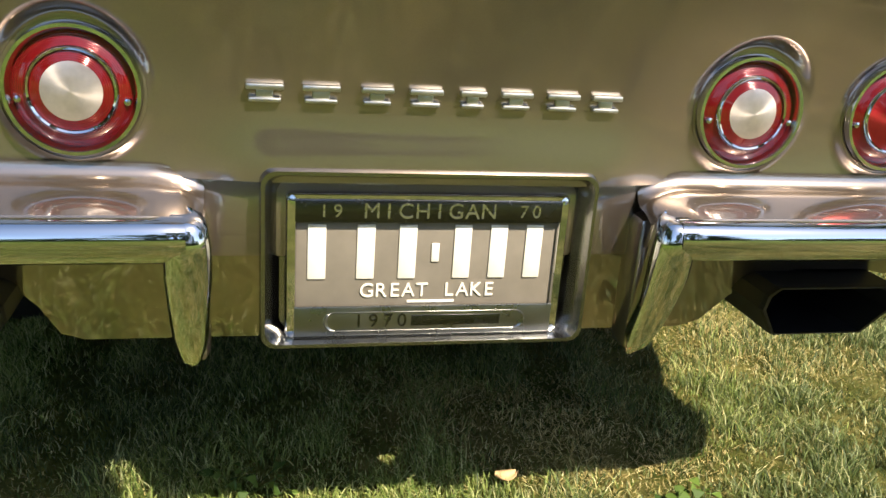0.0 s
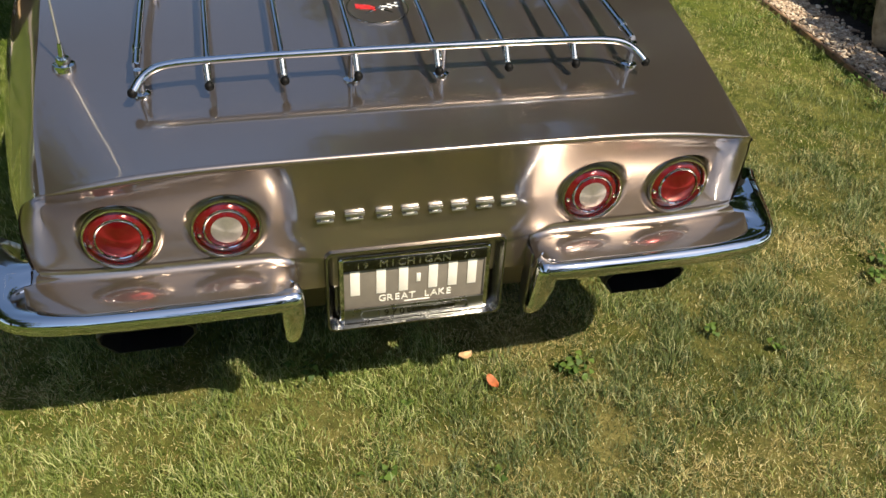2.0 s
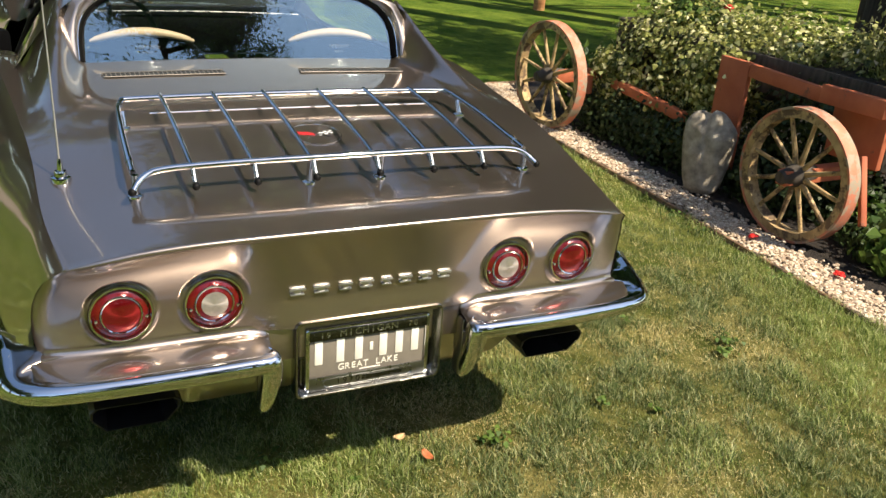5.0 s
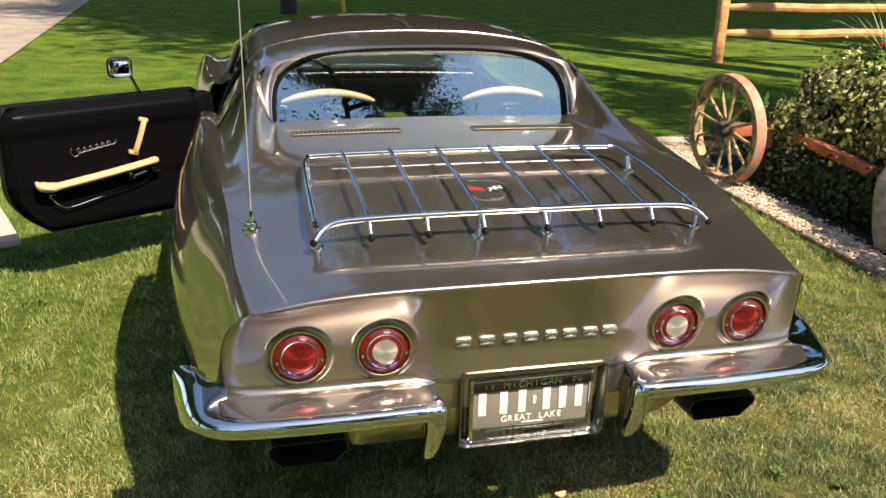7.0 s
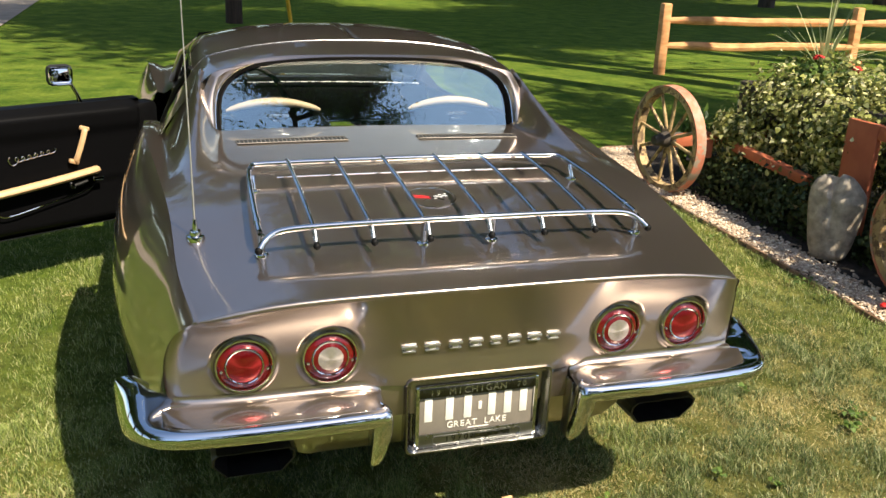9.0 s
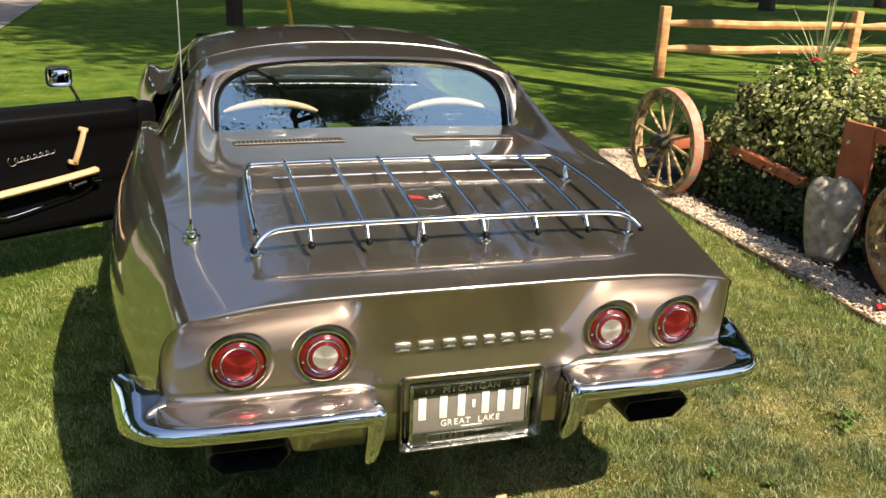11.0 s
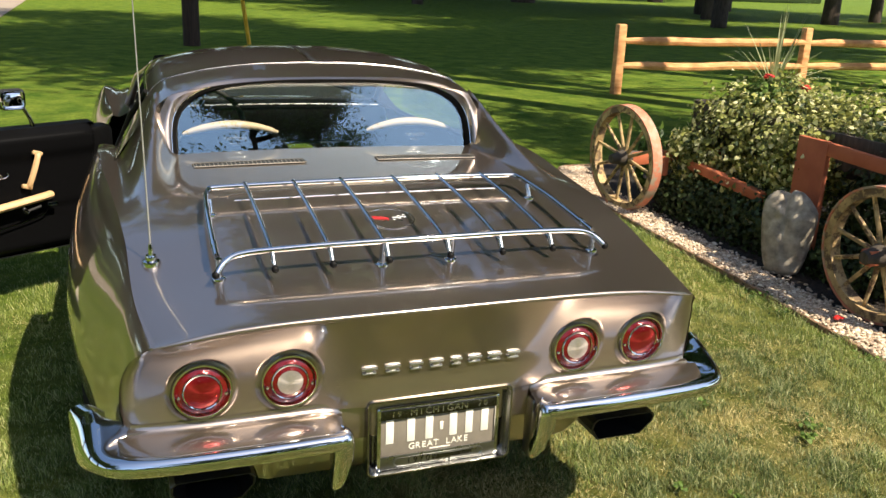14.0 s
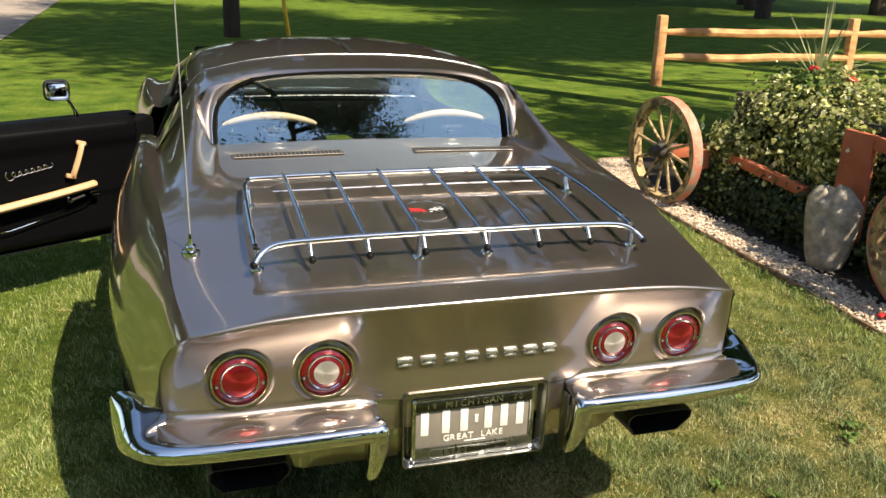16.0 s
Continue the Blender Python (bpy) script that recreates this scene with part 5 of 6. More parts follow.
def ivy():
    rng = np.random.default_rng(11)
    P, N = [], []
    for c, r, n in (((3.35, 3.00, 0.50), (0.42, 0.42, 0.42), 4200), ((3.25, 2.60, 0.42), (0.34, 0.45, 0.44), 3000), ((3.55, 2.95, 0.70), (0.36, 0.42, 0.26), 2000),
                    ((3.75, 2.35, 0.66), (0.45, 0.55, 0.26), 2500), ((3.80, 1.75, 0.66), (0.40, 0.50, 0.25), 2000), ((3.30, 2.15, 0.60), (0.22, 0.35, 0.25), 1200), ((3.9, 3.2, 0.45), (0.5, 0.5, 0.4), 1600), ((2.98, 2.20, 0.50), (0.13, 0.24, 0.26), 900), ((2.98, 3.16, 0.40), (0.16, 0.22, 0.20), 800)):
        p, q = blob_points(rng, c, r, int(n * 1.9))
        P.append(p), N.append(q)
    P, N = np.concatenate(P), np.concatenate(N)
    clump = waves(P[:, 0] + 0.8 * P[:, 2], P[:, 1] - 0.6 * P[:, 2], 51, 11.0) + 0.8 * waves(P[:, 1] + P[:, 2], P[:, 0] - P[:, 2], 52, 19.0)
    P = P + N * (0.030 * np.clip(clump, -1.5, 1.5))[:, None]
    ok = (P[:, 2] > 0.02) & (clump + rng.normal(0, 0.35, len(P)) > -0.55)
    tagged(part("ivy", leaf_cloud("ivy", IVY, P[ok], N[ok], (0.016, 0.040), 3), IVY, soft=False), "variegated ivy spilling over the wagon planter", "ivy", kind="stuff")
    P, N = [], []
    # The last clump fills the shaded gap below the arm board
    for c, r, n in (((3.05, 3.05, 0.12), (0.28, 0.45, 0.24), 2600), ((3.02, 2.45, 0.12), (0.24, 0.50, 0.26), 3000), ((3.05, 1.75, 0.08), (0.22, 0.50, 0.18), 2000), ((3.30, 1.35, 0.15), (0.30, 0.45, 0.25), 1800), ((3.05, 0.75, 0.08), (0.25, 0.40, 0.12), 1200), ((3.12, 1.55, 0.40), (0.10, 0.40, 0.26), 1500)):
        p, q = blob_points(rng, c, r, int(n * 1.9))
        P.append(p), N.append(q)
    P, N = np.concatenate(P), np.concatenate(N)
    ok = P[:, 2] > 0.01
    tagged(part("ground_ivy", leaf_cloud("ground_ivy", SHADELEAF, P[ok], N[ok], (0.015, 0.034), 5), SHADELEAF, soft=False), "ivy trailing down to the gravel, coloured as shaded", "ivy", kind="stuff")


def wagon_wheel(at, r, group, turn):
    w = new("wheel")
    w.parent = group
    w.location = Vector(at) - group.location
    w.rotation_euler = (0, radians(-2.0), radians(turn))
    w["label"] = "wooden wheel with flaking red rim"
    th = 0.034
    part("felloe", lathe([(r - 0.052, -th), (r - 0.012, -th), (r - 0.010, 0), (r - 0.012, th), (r - 0.052, th), (r - 0.052, -th)], 56, "x"), SPOKEWOOD, w, "weathered wooden felloe")
    part("tyre", lathe([(r - 0.011, -th - 0.004), (r, -th - 0.004), (r, th + 0.004), (r - 0.011, th + 0.004), (r - 0.011, -th - 0.004)], 56, "x"), RUSTRIM, w, "iron tyre in flaking red paint")
    part("hub", lathe([(0.0001, -0.115), (0.028, -0.115), (0.036, -0.10), (0.044, -0.05), (0.058, -0.02), (0.058, 0.03), (0.046, 0.06), (0.038, 0.12), (0.0001, 0.12)], 28, "x"), DARKWOOD, w, "dark turned hub")
    for k in range(12):
        a = 2 * math.pi * (k + 0.35) / 12
        c, s = math.cos(a), math.sin(a)
        part("spoke", tube([(0.0, 0.05 * c, 0.05 * s), (0.004, 0.12 * c, 0.12 * s), (0.0, (r - 0.05) * c, (r - 0.05) * s)], [0.015, 0.0125, 0.0105], 8), SPOKEWOOD, w)


def wagon():
    w = thing("wagon_planter", "old red-painted farm wagon used as a planter", "planter", (3.0, 2.2, 0.0))
    o = Vector((3.0, 2.2, 0))

    def bar(name, a, b, s, label="", mat=REDWOOD):
        a, b = Vector(a) - o, Vector(b) - o
        d = b - a
        m = d.to_track_quat("Y", "Z").to_matrix().to_4x4()
        return part(name, box((a + b) / 2, (s[0], d.length, s[1]), 0.006, m), mat, w, label)
    bar("sill_beam", (2.90, 3.06, 0.384), (2.90, 2.32, 0.332), (0.06, 0.062), "faded red sill beam")
    part("upright_board", box(Vector((2.90, 1.972, 0.44)) - o, (0.035, 0.225, 0.63), 0.005), REDWOOD, w, "faded red upright board")
    bar("arm_board", (2.90, 1.856, 0.716), (2.92, 1.36, 0.690), (0.035, 0.075), "faded red arm board")
    bar("rear_board", (2.88, 1.33, 0.71), (2.92, 0.98, 0.705), (0.05, 0.09), "faded red board")
    part("rear_panel", box(Vector((2.95, 1.13, 0.56)) - o, (0.035, 0.32, 0.30), 0.006), REDWOOD, w, "faded red panel")
    bar("brace", (2.86, 1.0, 0.48), (2.80, 0.86, 0.18), (0.03, 0.035))
    bar("front_axle", (2.58, 1.20, 0.330), (3.40, 1.20, 0.350), (0.065, 0.075), "faded red axle")
    bar("rear_axle", (2.62, 3.38, 0.365), (3.40, 3.38, 0.385), (0.065, 0.085), "faded red axle")
    bar("axle_block", (2.80, 3.30, 0.34), (2.80, 3.20, 0.34), (0.05, 0.13), "faded red axle block")
    for k in range(2):
        part("side_plank", box(Vector((3.14, 2.25, 0.61 + 0.105 * k)) - o, (0.03, 2.3, 0.098), 0.004), DARKWOOD, w, "old grey plank")
    for y in (1.10, 3.40):
        part("end_plank", box(Vector((3.6, y, 0.56)) - o, (0.95, 0.03, 0.42), 0.004), DARKWOOD, w, "old grey plank")
    part("soil_fill", box(Vector((3.6, 2.25, 0.62)) - o, (0.92, 2.26, 0.20), 0.02), SOIL, w)
    wagon_wheel((2.59, 3.40, 0.370), 0.370, w, 5.0)
    wagon_wheel((2.68, 1.20, 0.336), 0.336, w, 2.0)


def spike_plant():
    p = thing("spike_plant", "pot of pale spiky leaves with red flowers on the wagon", "plant", (3.42, 2.98, 0.72))
    rng = random.Random(5)
    bm = bmesh.new()
    for k in range(34):
        a, L, tilt = rng.uniform(0, 6.283), rng.uniform(0.32, 0.62), rng.uniform(0.08, 1.05) ** 1.2
        d = Vector((math.cos(a) * math.sin(tilt), math.sin(a) * math.sin(tilt), math.cos(tilt)))
        side = d.cross(Vector((0, 0, 1))).normalized() * 0.007
        p0 = Vector((0, 0, 0.16))
        rows = []
        for t in (0, 0.35, 0.7, 1.0):
            q = p0 + d * L * t + Vector((0, 0, -0.16 * t * t * math.sin(tilt)))
            w = side * (1 - t) ** 0.6
            rows.append((bm.verts.new(q - w), bm.verts.new(q + Vector((0, 0, 0.002))), bm.verts.new(q + w)))
        for r0, r1 in zip(rows, rows[1:]):
            bm.faces.new((r0[0], r0[1], r1[1], r1[0]))
            bm.faces.new((r0[1], r0[2], r1[2], r1[1]))
    part("spiky_leaves", bm, SPIKE, p, "long pale pointed leaves")
    g = np.random.default_rng(9)
    P, N = blob_points(g, (0, -0.02, 0.10), (0.22, 0.20, 0.13), 500, True)
    part("geranium_leaves", leaf_cloud("geranium_leaves", HERB, P, N, (0.03, 0.05), 8), HERB, p, "round green leaves", soft=False)
    for x, y, z in ((-0.16, -0.14, 0.27), (0.10, -0.20, 0.20), (0.22, -0.05, 0.22)):
        bm = bmesh.new()
        for k in range(9):
            d = Vector((rng.uniform(-1, 1), rng.uniform(-1, 1), rng.uniform(-0.3, 1))).normalized() * 0.022
            bmesh.ops.create_icosphere(bm, subdivisions=1, radius=0.014, matrix=Matrix.Translation(d) @ Matrix.Diagonal((1.2, 1.2, 0.6, 1)))
        part("flower_head", bm, PETAL, p, "red flower head").location = (x, y, z)
        part("flower_stalk", tube([(x, y, z), (x * 0.6, y * 0.6, 0.08)], 0.003, 6), HERB, p)


def statue():
    """A squat winged figure, kept to one plain rounded form with two lobes at its top."""
    rows = []
    for t in np.linspace(0, 1, 56):
        w = float(np.interp(t, [0, 0.02, 0.06, 0.15, 0.30, 0.50, 0.68, 0.82, 0.90, 0.96, 0.99, 1.0], [0.02, 0.070, 0.092, 0.108, 0.124, 0.138, 0.146, 0.142, 0.126, 0.094, 0.050, 0.01]))
        d = float(np.interp(t, [0, 0.02, 0.08, 0.40, 0.70, 0.88, 0.97, 1.0], [0.02, 0.060, 0.078, 0.084, 0.074, 0.056, 0.034, 0.008]))
        ring = []
        for k in range(65):
            a = 2 * math.pi * k / 64
            yy = w * math.cos(a)
            dip = 0.060 * math.exp(-((yy - 0.028) / 0.020) ** 2) * float(step(0.62, 1.0, t)) + 0.045 * float(step(-0.03, -0.14, yy)) * float(step(0.6, 1.0, t))
            groove = 1 - 0.22 * math.exp(-((yy - 0.030 + 0.05 * (0.8 - t)) / 0.014) ** 2) * float(step(0.15, 0.6, t))
            fold = 0.16 * math.exp(-((yy + 0.045 - 0.10 * (t - 0.5)) / 0.022) ** 2 - ((t - 0.52) / 0.20) ** 2)
            boss = 0.30 * math.exp(-((yy - 0.050) / 0.024) ** 2 - ((t - 0.76) / 0.06) ** 2) + 0.22 * math.exp(-((yy + 0.075) / 0.030) ** 2 - ((t - 0.70) / 0.09) ** 2)
            swell = 1 + 0.05 * math.sin(9 * t + 2 * a) + 0.025 * math.sin(23 * t - 3 * a) + fold + boss
            ring.append((d * groove * swell * math.sin(a), yy, 0.485 * t - dip))
        rows.append(ring)
    ob = part("statue", grid_mesh("statue", np.array(rows)), CEMENT, None)
    ob.matrix_basis = pose(2.735, 1.895, 0.0, 0, 5, 46)
    tagged(ob, "rounded grey cement garden statue in the gravel", "statue")


def fence():
    f = thing("rail_fence", "two-rail split wood fence across the lawn", "fence", (6.1, 9.4, 0))
    posts = [(0.0, 0.0), (3.40, 0.06), (6.8, 0.12)]
    for x, y in posts:
        bm = bmesh.new()
        add_box(bm, (x, y, 0.48), (0.135, 0.125, 1.02), 0.02)
        part("post", bm, FENCEWOOD, f)
    rng = random.Random(2)
    for (xa, ya), (xb, yb) in zip(posts, posts[1:]):
        for z in (0.395, 0.755):
            pts = [(xa + (xb - xa) * t, ya + (yb - ya) * t - 0.03, z + rng.uniform(-0.012, 0.012)) for t in np.linspace(0, 1, 8)]
            part("rail", tube(pts, [0.035] + [0.055] * 6 + [0.035], 8, flat=1.1), FENCEWOOD, f)


def shrub(name, label, at, blobs, mat, size, seed, flowers=0, group=""):
    s = thing(name, label, "shrub", at, group)
    rng = np.random.default_rng(seed)
    P, N = zip(*[blob_points(rng, c, r, n) for c, r, n in blobs])
    P, N = np.concatenate(P), np.concatenate(N)
    ok = P[:, 2] > 0.0
    part("foliage", leaf_cloud("foliage", mat, P[ok], N[ok], size, seed), mat, s, soft=False)
    stems = bmesh.new()
    for c, r, n in blobs:
        tube_into(stems, [(c[0] * 0.2, c[1] * 0.2, 0), c], [0.012, 0.006], 6)
    part("stems", stems, BARK, s)
    if flowers:
        pick = rng.choice(np.flatnonzero(ok), flowers)
        part("blossom", leaf_cloud("blossom", PALEPETAL, P[pick] * 1.03, N[pick], (0.025, 0.045), seed + 1), PALEPETAL, s, "small white blossoms", soft=False)
    return s


def tree_mesh(seed, height, spread, low, leaves, size):
    """Trunk and limbs in one mesh, leaves in another."""
    rng = np.random.default_rng(seed)
    bm = bmesh.new()
    tube_into(bm, [(0, 0, -0.1), (0.05, 0, height * 0.2), (-0.05, 0.1, height * 0.45), (0.1, 0, height * 0.75), (0.1, 0.1, height * 0.95)], [0.34, 0.24, 0.19, 0.10, 0.03], 12)
    P, N = [], []
    for k in range(26):
        a = k * 2.4 + rng.uniform(-0.4, 0.4)
        z0 = height * rng.uniform(low, 0.88)
        L = spread * rng.uniform(0.45, 1.0) * (1.15 - 0.55 * (z0 / height))
        end = np.array([math.cos(a) * L, math.sin(a) * L, z0 + L * rng.uniform(0.15, 0.5)])
        mid = end * np.array([0.5, 0.5, 0]) + np.array([0, 0, z0 + (end[2] - z0) * 0.35])
        tube_into(bm, [(0, 0, z0), tuple(mid), tuple(end)], [0.10, 0.055, 0.015], 6)
        for c, r in ((end, 0.9), (mid * 0.5 + end * 0.5, 0.75), (mid, 0.5)):
            r = r * spread / 4.0
            p, q = blob_points(rng, c, (r * 1.2, r * 1.2, r * 0.75), leaves, False, 0.35)
            P.append(p), N.append(q)
    P, N = np.concatenate(P), np.concatenate(N)
    return bm, leaf_cloud("crown", FOLIAGE, P, N, size, seed, 4)


def trees():
    made = []
    for seed, h, sp, low, leaves, size in ((21, 12.0, 4.4, 0.32, 110, (0.20, 0.40)), (22, 20.0, 4.8, 0.50, 130, (0.20, 0.40)), (23, 11.0, 3.6, 0.25, 420, (0.09, 0.19)), (27, 16.0, 3.4, 0.28, 900, (0.06, 0.13)), (28, 30.0, 13.0, 0.30, 300, (0.45, 0.85))):
        t = thing("shade_tree", "tall leafy tree with dark bark from a mostly unseen added set", "tree", (0, 0, 0), "shade trees round the lawn")
        bm, crown = tree_mesh(seed, h, sp, low, leaves, size)
        part("trunk", bm, BARK, t)
        part("crown", crown, FOLIAGE, t, soft=False)
        made.append(t)
    # Few trunks show; most are unseen, added to shade the lawn and darken reflections
    spots = [(24.0, -4.0, 0, 1.0, 1.0), (8.2, 5.2, 1, 1.15, 1.15), (14.0, -30.0, 2, 0.9, 1.1), (4.4, -17.5, 3, 0.75, 1.0), (22.4, 28.8, 4, 1.0, 1.0), (3.4, -21.5, 3, 0.85, 1.05), (0.2, -27.0, 2, 1.3, 1.6),
             (7.0, 4.2, 1, 1.0, 1.35), (12.5, 6.2, 1, 1.1, 1.9), (9.6, 4.4, 1, 0.9, 1.1), (8.2, 0.2, 0, 0.58, 0.95), (14.5, 5.5, 1, 1.1, 1.15), (17.5, 8.0, 1, 1.25, 1.1), (21.5, 9.0, 1, 1.3, 1.15), (25.0, 8.0, 1, 1.2, 1.9), (27.0, 16.0, 1, 1.1, 1.1), (32.0, 13.0, 1, 1.2, 1.2), (36.0, 2.0, 1, 1.2, 1.2),
             (27.8, 37.0, 4, 1.0, 1.2), (40.0, 38.0, 4, 1.0, 1.2), (16.0, 49.0, 4, 1.0, 1.45), (33.0, 44.0, 0, 2.6, 3.3), (33.0, 34.0, 0, 1.3, 1.3), (38.0, 30.0, 0, 1.5, 1.5),
             (-13.0, -9.0, 0, 1.1, 1.1), (-20.0, 4.0, 1, 1.0, 1.0), (16.0, -34.0, 1, 0.9, 0.9), (-19.0, -24.0, 2, 1.2, 1.2), (30.0, -12.0, 0, 1.4, 1.4), (-26.0, 18.0, 1, 1.2, 1.2), (5.0, -46.0, 1, 0.9, 0.9),
             # Unseen row on the left, added to darken what the flank reflects
             (-11.0, -7.0, 2, 1.5, 1.5), (-10.5, -1.0, 2, 1.4, 1.5), (-11.5, 4.5, 2, 1.5, 1.6), (-11.0, 10.0, 2, 1.5, 1.5), (-13.0, 16.0, 2, 1.6, 1.6), (-17.0, 24.0, 2, 1.9, 1.9),
             # Unseen far trees, added so that deck and roof reflect less sky
             (-24.0, 64.0, 2, 2.6, 1.3), (-9.0, 66.0, 2, 2.4, 1.4), (3.0, 68.0, 2, 2.6, 2.7), (14.0, 66.0, 2, 2.6, 2.5), (26.0, 68.0, 2, 2.7, 2.8),
             (-46.0, 44.0, 1, 1.9, 1.0), (-35.0, 50.0, 0, 2.8, 1.5), (-25.0, 56.0, 1, 2.0, 0.9), (-15.0, 60.0, 0, 2.8, 1.4), (-5.0, 57.0, 1, 2.0, 1.4), (6.0, 62.0, 0, 2.8, 3.2), (17.0, 58.0, 1, 1.9, 2.0), (28.0, 60.0, 0, 2.8, 3.0), (40.0, 52.0, 1, 2.0, 2.0), (50.0, 40.0, 0, 2.8, 3.0)]
    # Two unseen rows added to hide bright sky from the roof and tail panel
    spots += [(-52.0 + 8.5 * n, 76.0 + 3.0 * (n % 2), 2, 2.3, 2.3) for n in range(14)]
    spots += [(-32.0 + 5.2 * n, -27.0 - 2.5 * (n % 2), 2, 0.95, 0.72) for n in range(14)]
    for i, (x, y, k, s, tall) in enumerate(spots):
        m = pose(x, y, 0, 0, 0, 77 * i) @ Matrix.Diagonal((s, s, tall, 1))
        if i < 5:
            made[k].matrix_basis = m
        else:
            copy_thing(made[k], m).matrix_basis = m


def hedge(at, length, height, seed):
    """A long hedge, unseen, added to keep bright sky out of low reflections."""
    h = thing("unseen_hedge", "unseen long green hedge added to darken low reflections", "hedge", at, "hedges round the garden")
    rng = np.random.default_rng(seed)
    n = int(length * 130)
    P = np.stack([rng.uniform(-length / 2, length / 2, n), rng.uniform(-0.7, 0.7, n), rng.uniform(0.05, height, n)], 1)
    P[:, 2] *= 1 + 0.12 * np.sin(P[:, 0] * 0.9)
    N = np.stack([rng.normal(0, 0.4, n), np.sign(P[:, 1]), rng.normal(0.3, 0.4, n)], 1)
    N /= np.linalg.norm(N, axis=1)[:, None]
    part("foliage", leaf_cloud("foliage", FOLIAGE, P, N, (0.18, 0.34), seed, 4), FOLIAGE, h, soft=False)
    # Dark box stands in for the shade deep inside the leaves
    part("shade_core", box((0, 0, height * 0.45), (length, 0.9, height * 0.88), 0.2), SHADELEAF, h)


def pole():
    p = thing("utility_pole", "dark wooden utility pole at the lawn's edge", "utility pole", (0.69, 17.3, 0))
    part("shaft", tube([(0, 0, -0.2), (0.02, 0, 5), (0.03, 0, 10)], [0.175, 0.155, 0.13], 16), POLEWOOD, p)
    part("crossarm", box((0, 0, 9.4), (2.2, 0.1, 0.12), 0.01), POLEWOOD, p)
    g = thing("guy_wire", "guy wire in a yellow plastic sleeve", "guy wire", (1.92, 17.7, 0))
    part("sleeve", tube([(0, 0, 0), (-0.30, -0.1, 2.3)], [0.045, 0.04], 12), YELLOW, g, "yellow plastic sleeve")
    part("wire", tube([(-0.30, -0.1, 2.3), (-1.2, -0.39, 9.2)], 0.008, 6), SATIN, g)


def driveway():
    rows = [[(-3.30 - 0.035 * (y - 10) - w, y, 0.012) for w in (0.0, 0.6, 1.6, 2.8, 4.0)] for y in np.linspace(7.0, 40, 24)]
    tagged(part("driveway", grid_mesh("driveway", np.array(rows)), CONCRETE), "tan concrete driveway beyond the lawn", "driveway", kind="structure")
    b = thing("loose_board", "pale bare board lying on the grass", "board", (-1.965, 3.215, 0.0))
    part("board", box((0, 0, 0.022), (0.135, 0.95, 0.035), 0.005, pose(0, 0, 0, 0, 0, 20)), plain("bare_pale_board", (0.50, 0.42, 0.33), 0.7, vary=0.12, bumps=0.3), b)


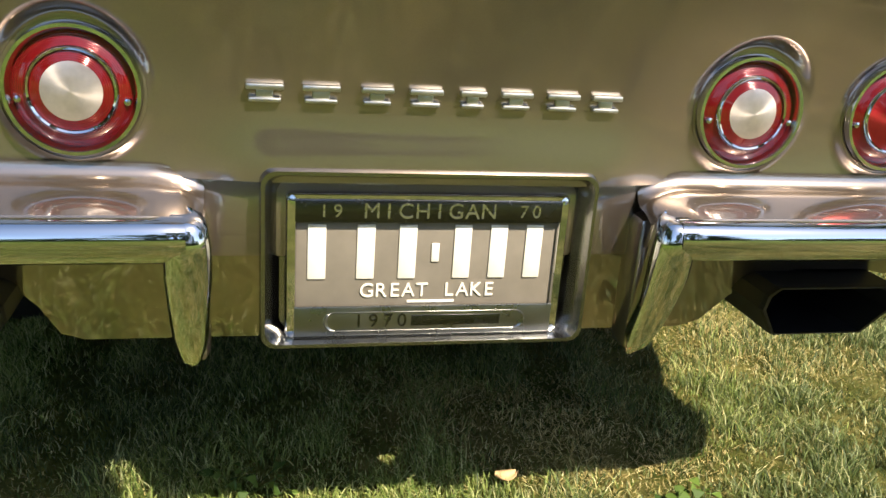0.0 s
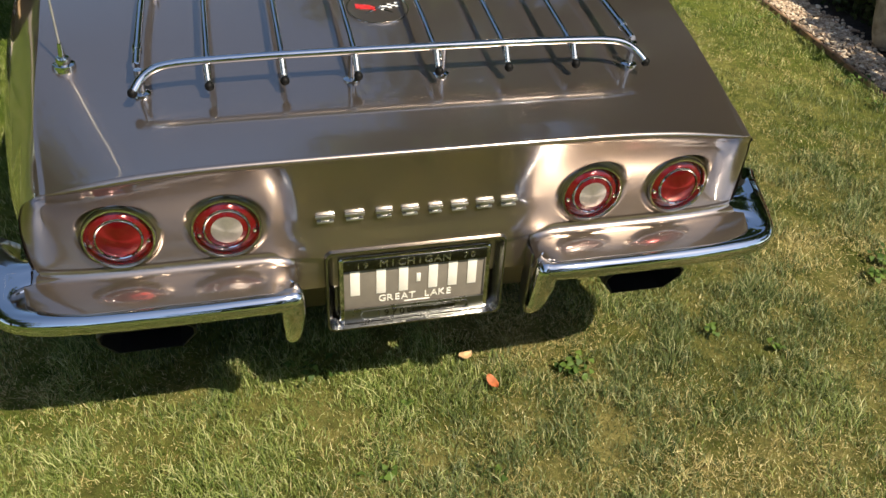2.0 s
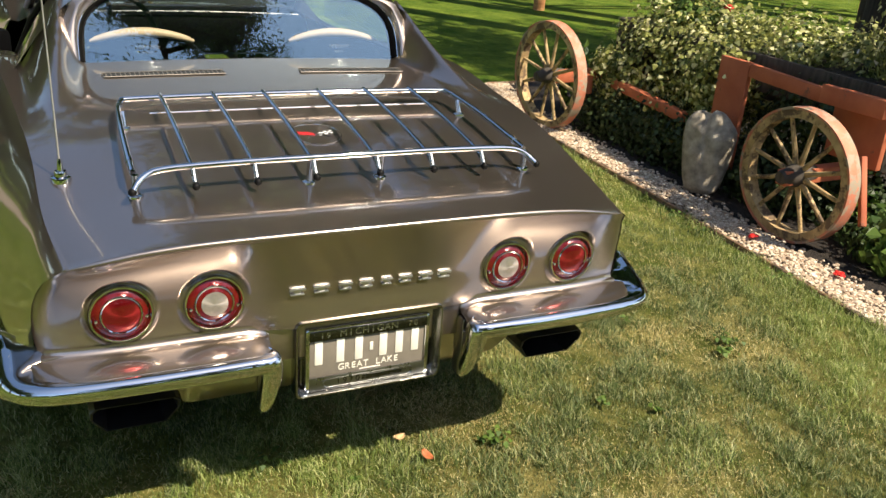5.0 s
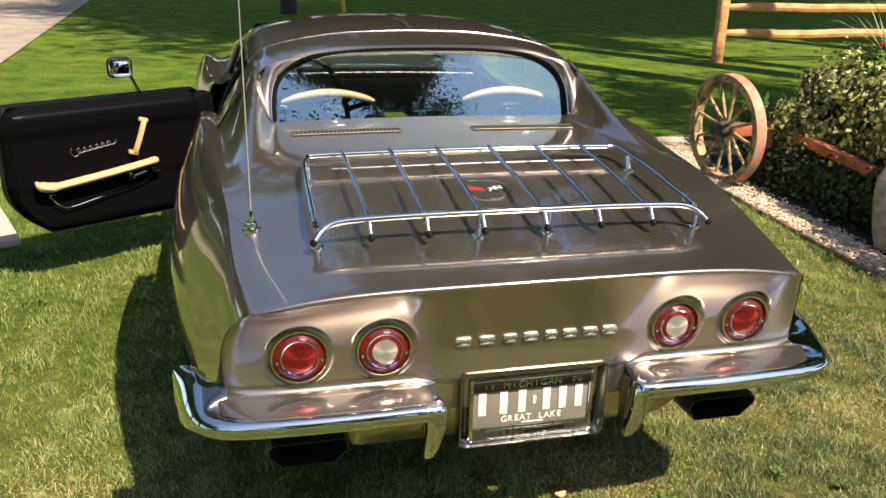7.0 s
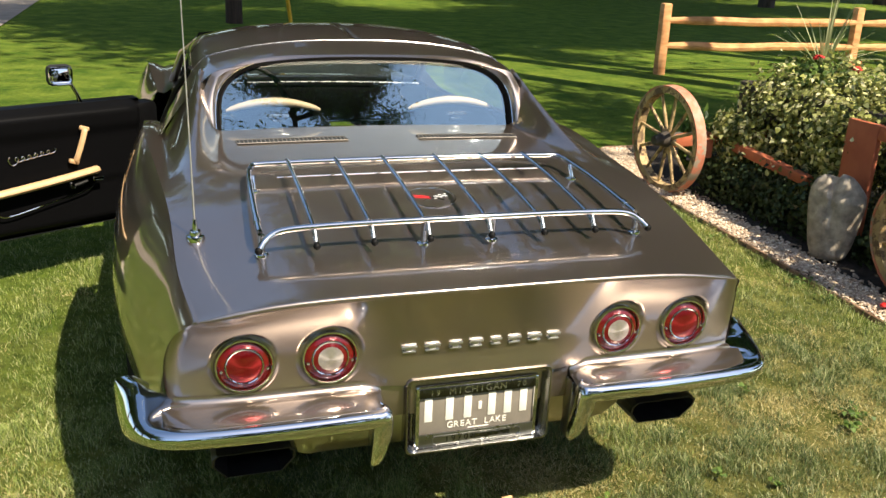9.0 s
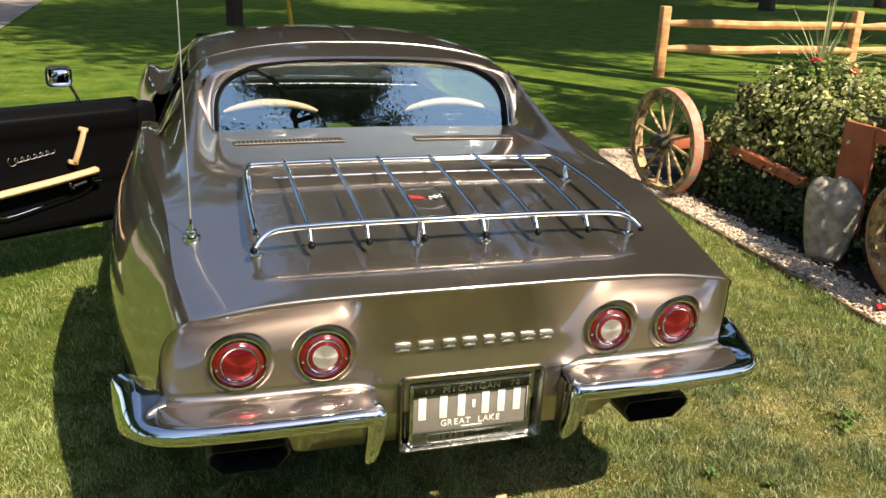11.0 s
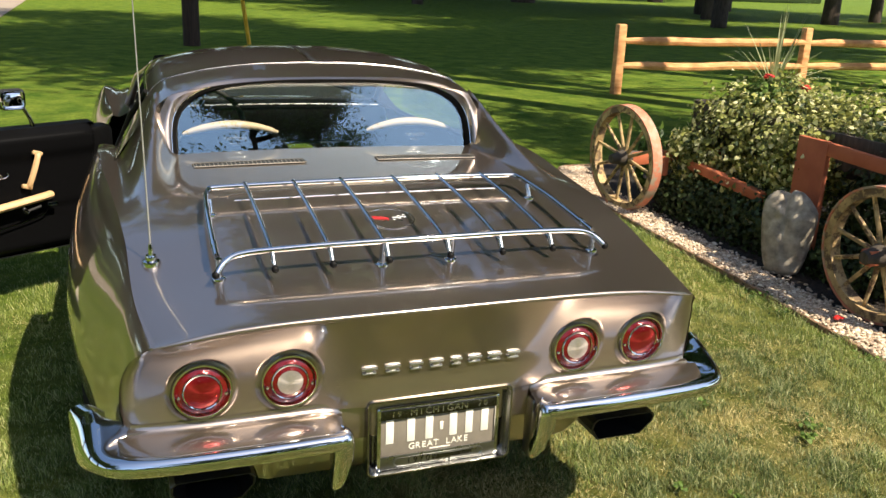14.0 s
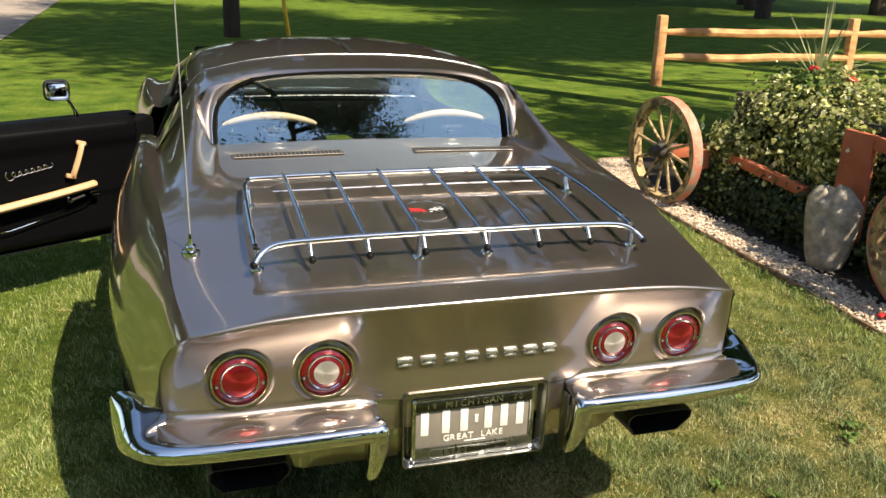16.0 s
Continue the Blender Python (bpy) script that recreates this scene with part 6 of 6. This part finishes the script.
def weeds():
    """Broad-leaved weeds in the lawn, and two dead leaves."""
    rng = np.random.default_rng(31)
    for x, y, r, n in ((0.468, 0.127, 0.034, 34), (0.010, 0.083, 0.012, 7), (-0.210, 0.235, 0.040, 26), (1.530, 0.330, 0.030, 22), (1.605, 0.400, 0.036, 34), (0.886, 0.192, 0.018, 10), (1.047, 0.102, 0.014, 8),
                       (-0.080, -0.129, 0.020, 9), (0.160, -0.170, 0.016, 7), (2.317, 1.620, 0.045, 34), (2.300, 1.380, 0.040, 26), (2.27, 0.80, 0.045, 30), (1.326, 0.659, 0.018, 9), (-1.520, 2.000, 0.030, 14), (2.36, 2.35, 0.040, 24)):
        w = thing("lawn_weed", "small broad-leaved weed in the grass", "weed", (x, y, 0), "weeds in the lawn")
        P = np.stack([rng.normal(0, r * 0.8, n), rng.normal(0, r * 0.7, n), rng.uniform(0.010, 0.028, n)], 1)
        part("leaves", leaf_cloud("leaves", HERB, P, np.tile([0, 0, 1.0], (n, 1)), (0.010, 0.022), 40 + n), HERB, w, soft=False)
        stems = bmesh.new()
        for p in P[:6]:
            tube_into(stems, [(0, 0, -0.004), tuple(p)], 0.0008, 4)
        part("stems", stems, HERB, w)
    for x, y, turn, mat in ((0.235, 0.108, 20, DEADLEAF), (0.188, 0.214, 110, STRAWLEAF)):
        rows = [[(u * 0.012 * (1 - v * v) ** 0.5, v * 0.022, 0.006 * u * u + 0.008 * v * v) for u in np.linspace(-1, 1, 5)] for v in np.linspace(-0.98, 0.98, 9)]
        ob = part("dead_leaf", grid_mesh("dead_leaf", np.array(rows)), mat)
        ob.matrix_basis = pose(x, y, 0.016, 12, -10, turn)
        thick(ob, 0.0006)
        tagged(ob, "curled dry brown leaf lying on the grass", "leaf", "dead leaves")


def petals():
    rng = random.Random(3)
    for x, y in ((2.47, 1.18), (2.52, 0.70)):
        bm = bmesh.new()
        for k in range(7):
            d = Vector((rng.uniform(-1, 1), rng.uniform(-1, 1), rng.uniform(0, 0.6))).normalized() * 0.016
            bmesh.ops.create_icosphere(bm, subdivisions=1, radius=0.013, matrix=Matrix.Translation(d) @ Matrix.Diagonal((1.2, 1.1, 0.5, 1)))
        ob = part("fallen_flower", bm, PETAL)
        ob.location = (x, y, 0.035)
        tagged(ob, "red flower head fallen on the gravel", "flower", "fallen flowers")


bed_soil()
edging()
gravel()
ivy()
wagon()
spike_plant()
statue()
# The two highest clumps are added above view to shade statue and ivy
shrub("flowering_shrub", "dense shrub with small white blossoms behind the wagon", (3.75, 1.15, 0), [((0, 0, 0.95), (0.45, 0.5, 0.42), 3200), ((0.15, -0.45, 0.85), (0.4, 0.4, 0.4), 2200), ((0.1, 0.35, 0.7), (0.35, 0.35, 0.3), 1500), ((-0.38, -0.28, 1.42), (0.40, 0.42, 0.36), 2600), ((0.05, -0.15, 1.65), (0.5, 0.5, 0.4), 2800)], IVY, (0.022, 0.042), 51, 160)
shrub("leafy_perennial", "low fresh green perennials by the gravel", (2.95, 0.66, 0), [((0, 0, 0.10), (0.22, 0.26, 0.14), 500), ((0.2, 0.3, 0.12), (0.2, 0.2, 0.12), 260), ((-0.02, -0.45, 0.08), (0.2, 0.25, 0.12), 350)], HERB, (0.04, 0.07), 52)
shrub("iris_clump", "clump of upright green leaves behind the wheel", (3.05, 3.75, 0), [((0, 0, 0.25), (0.10, 0.12, 0.25), 160)], HERB, (0.06, 0.11), 53)
fence()
pole()
# Both hedges lie out of view
hedge((0.0, -34.0, 0.0), 90.0, 3.4, 61)
hedge((4.0, 96.0, 0.0), 170.0, 7.5, 62)
driveway()
weeds()
petals()
trees()
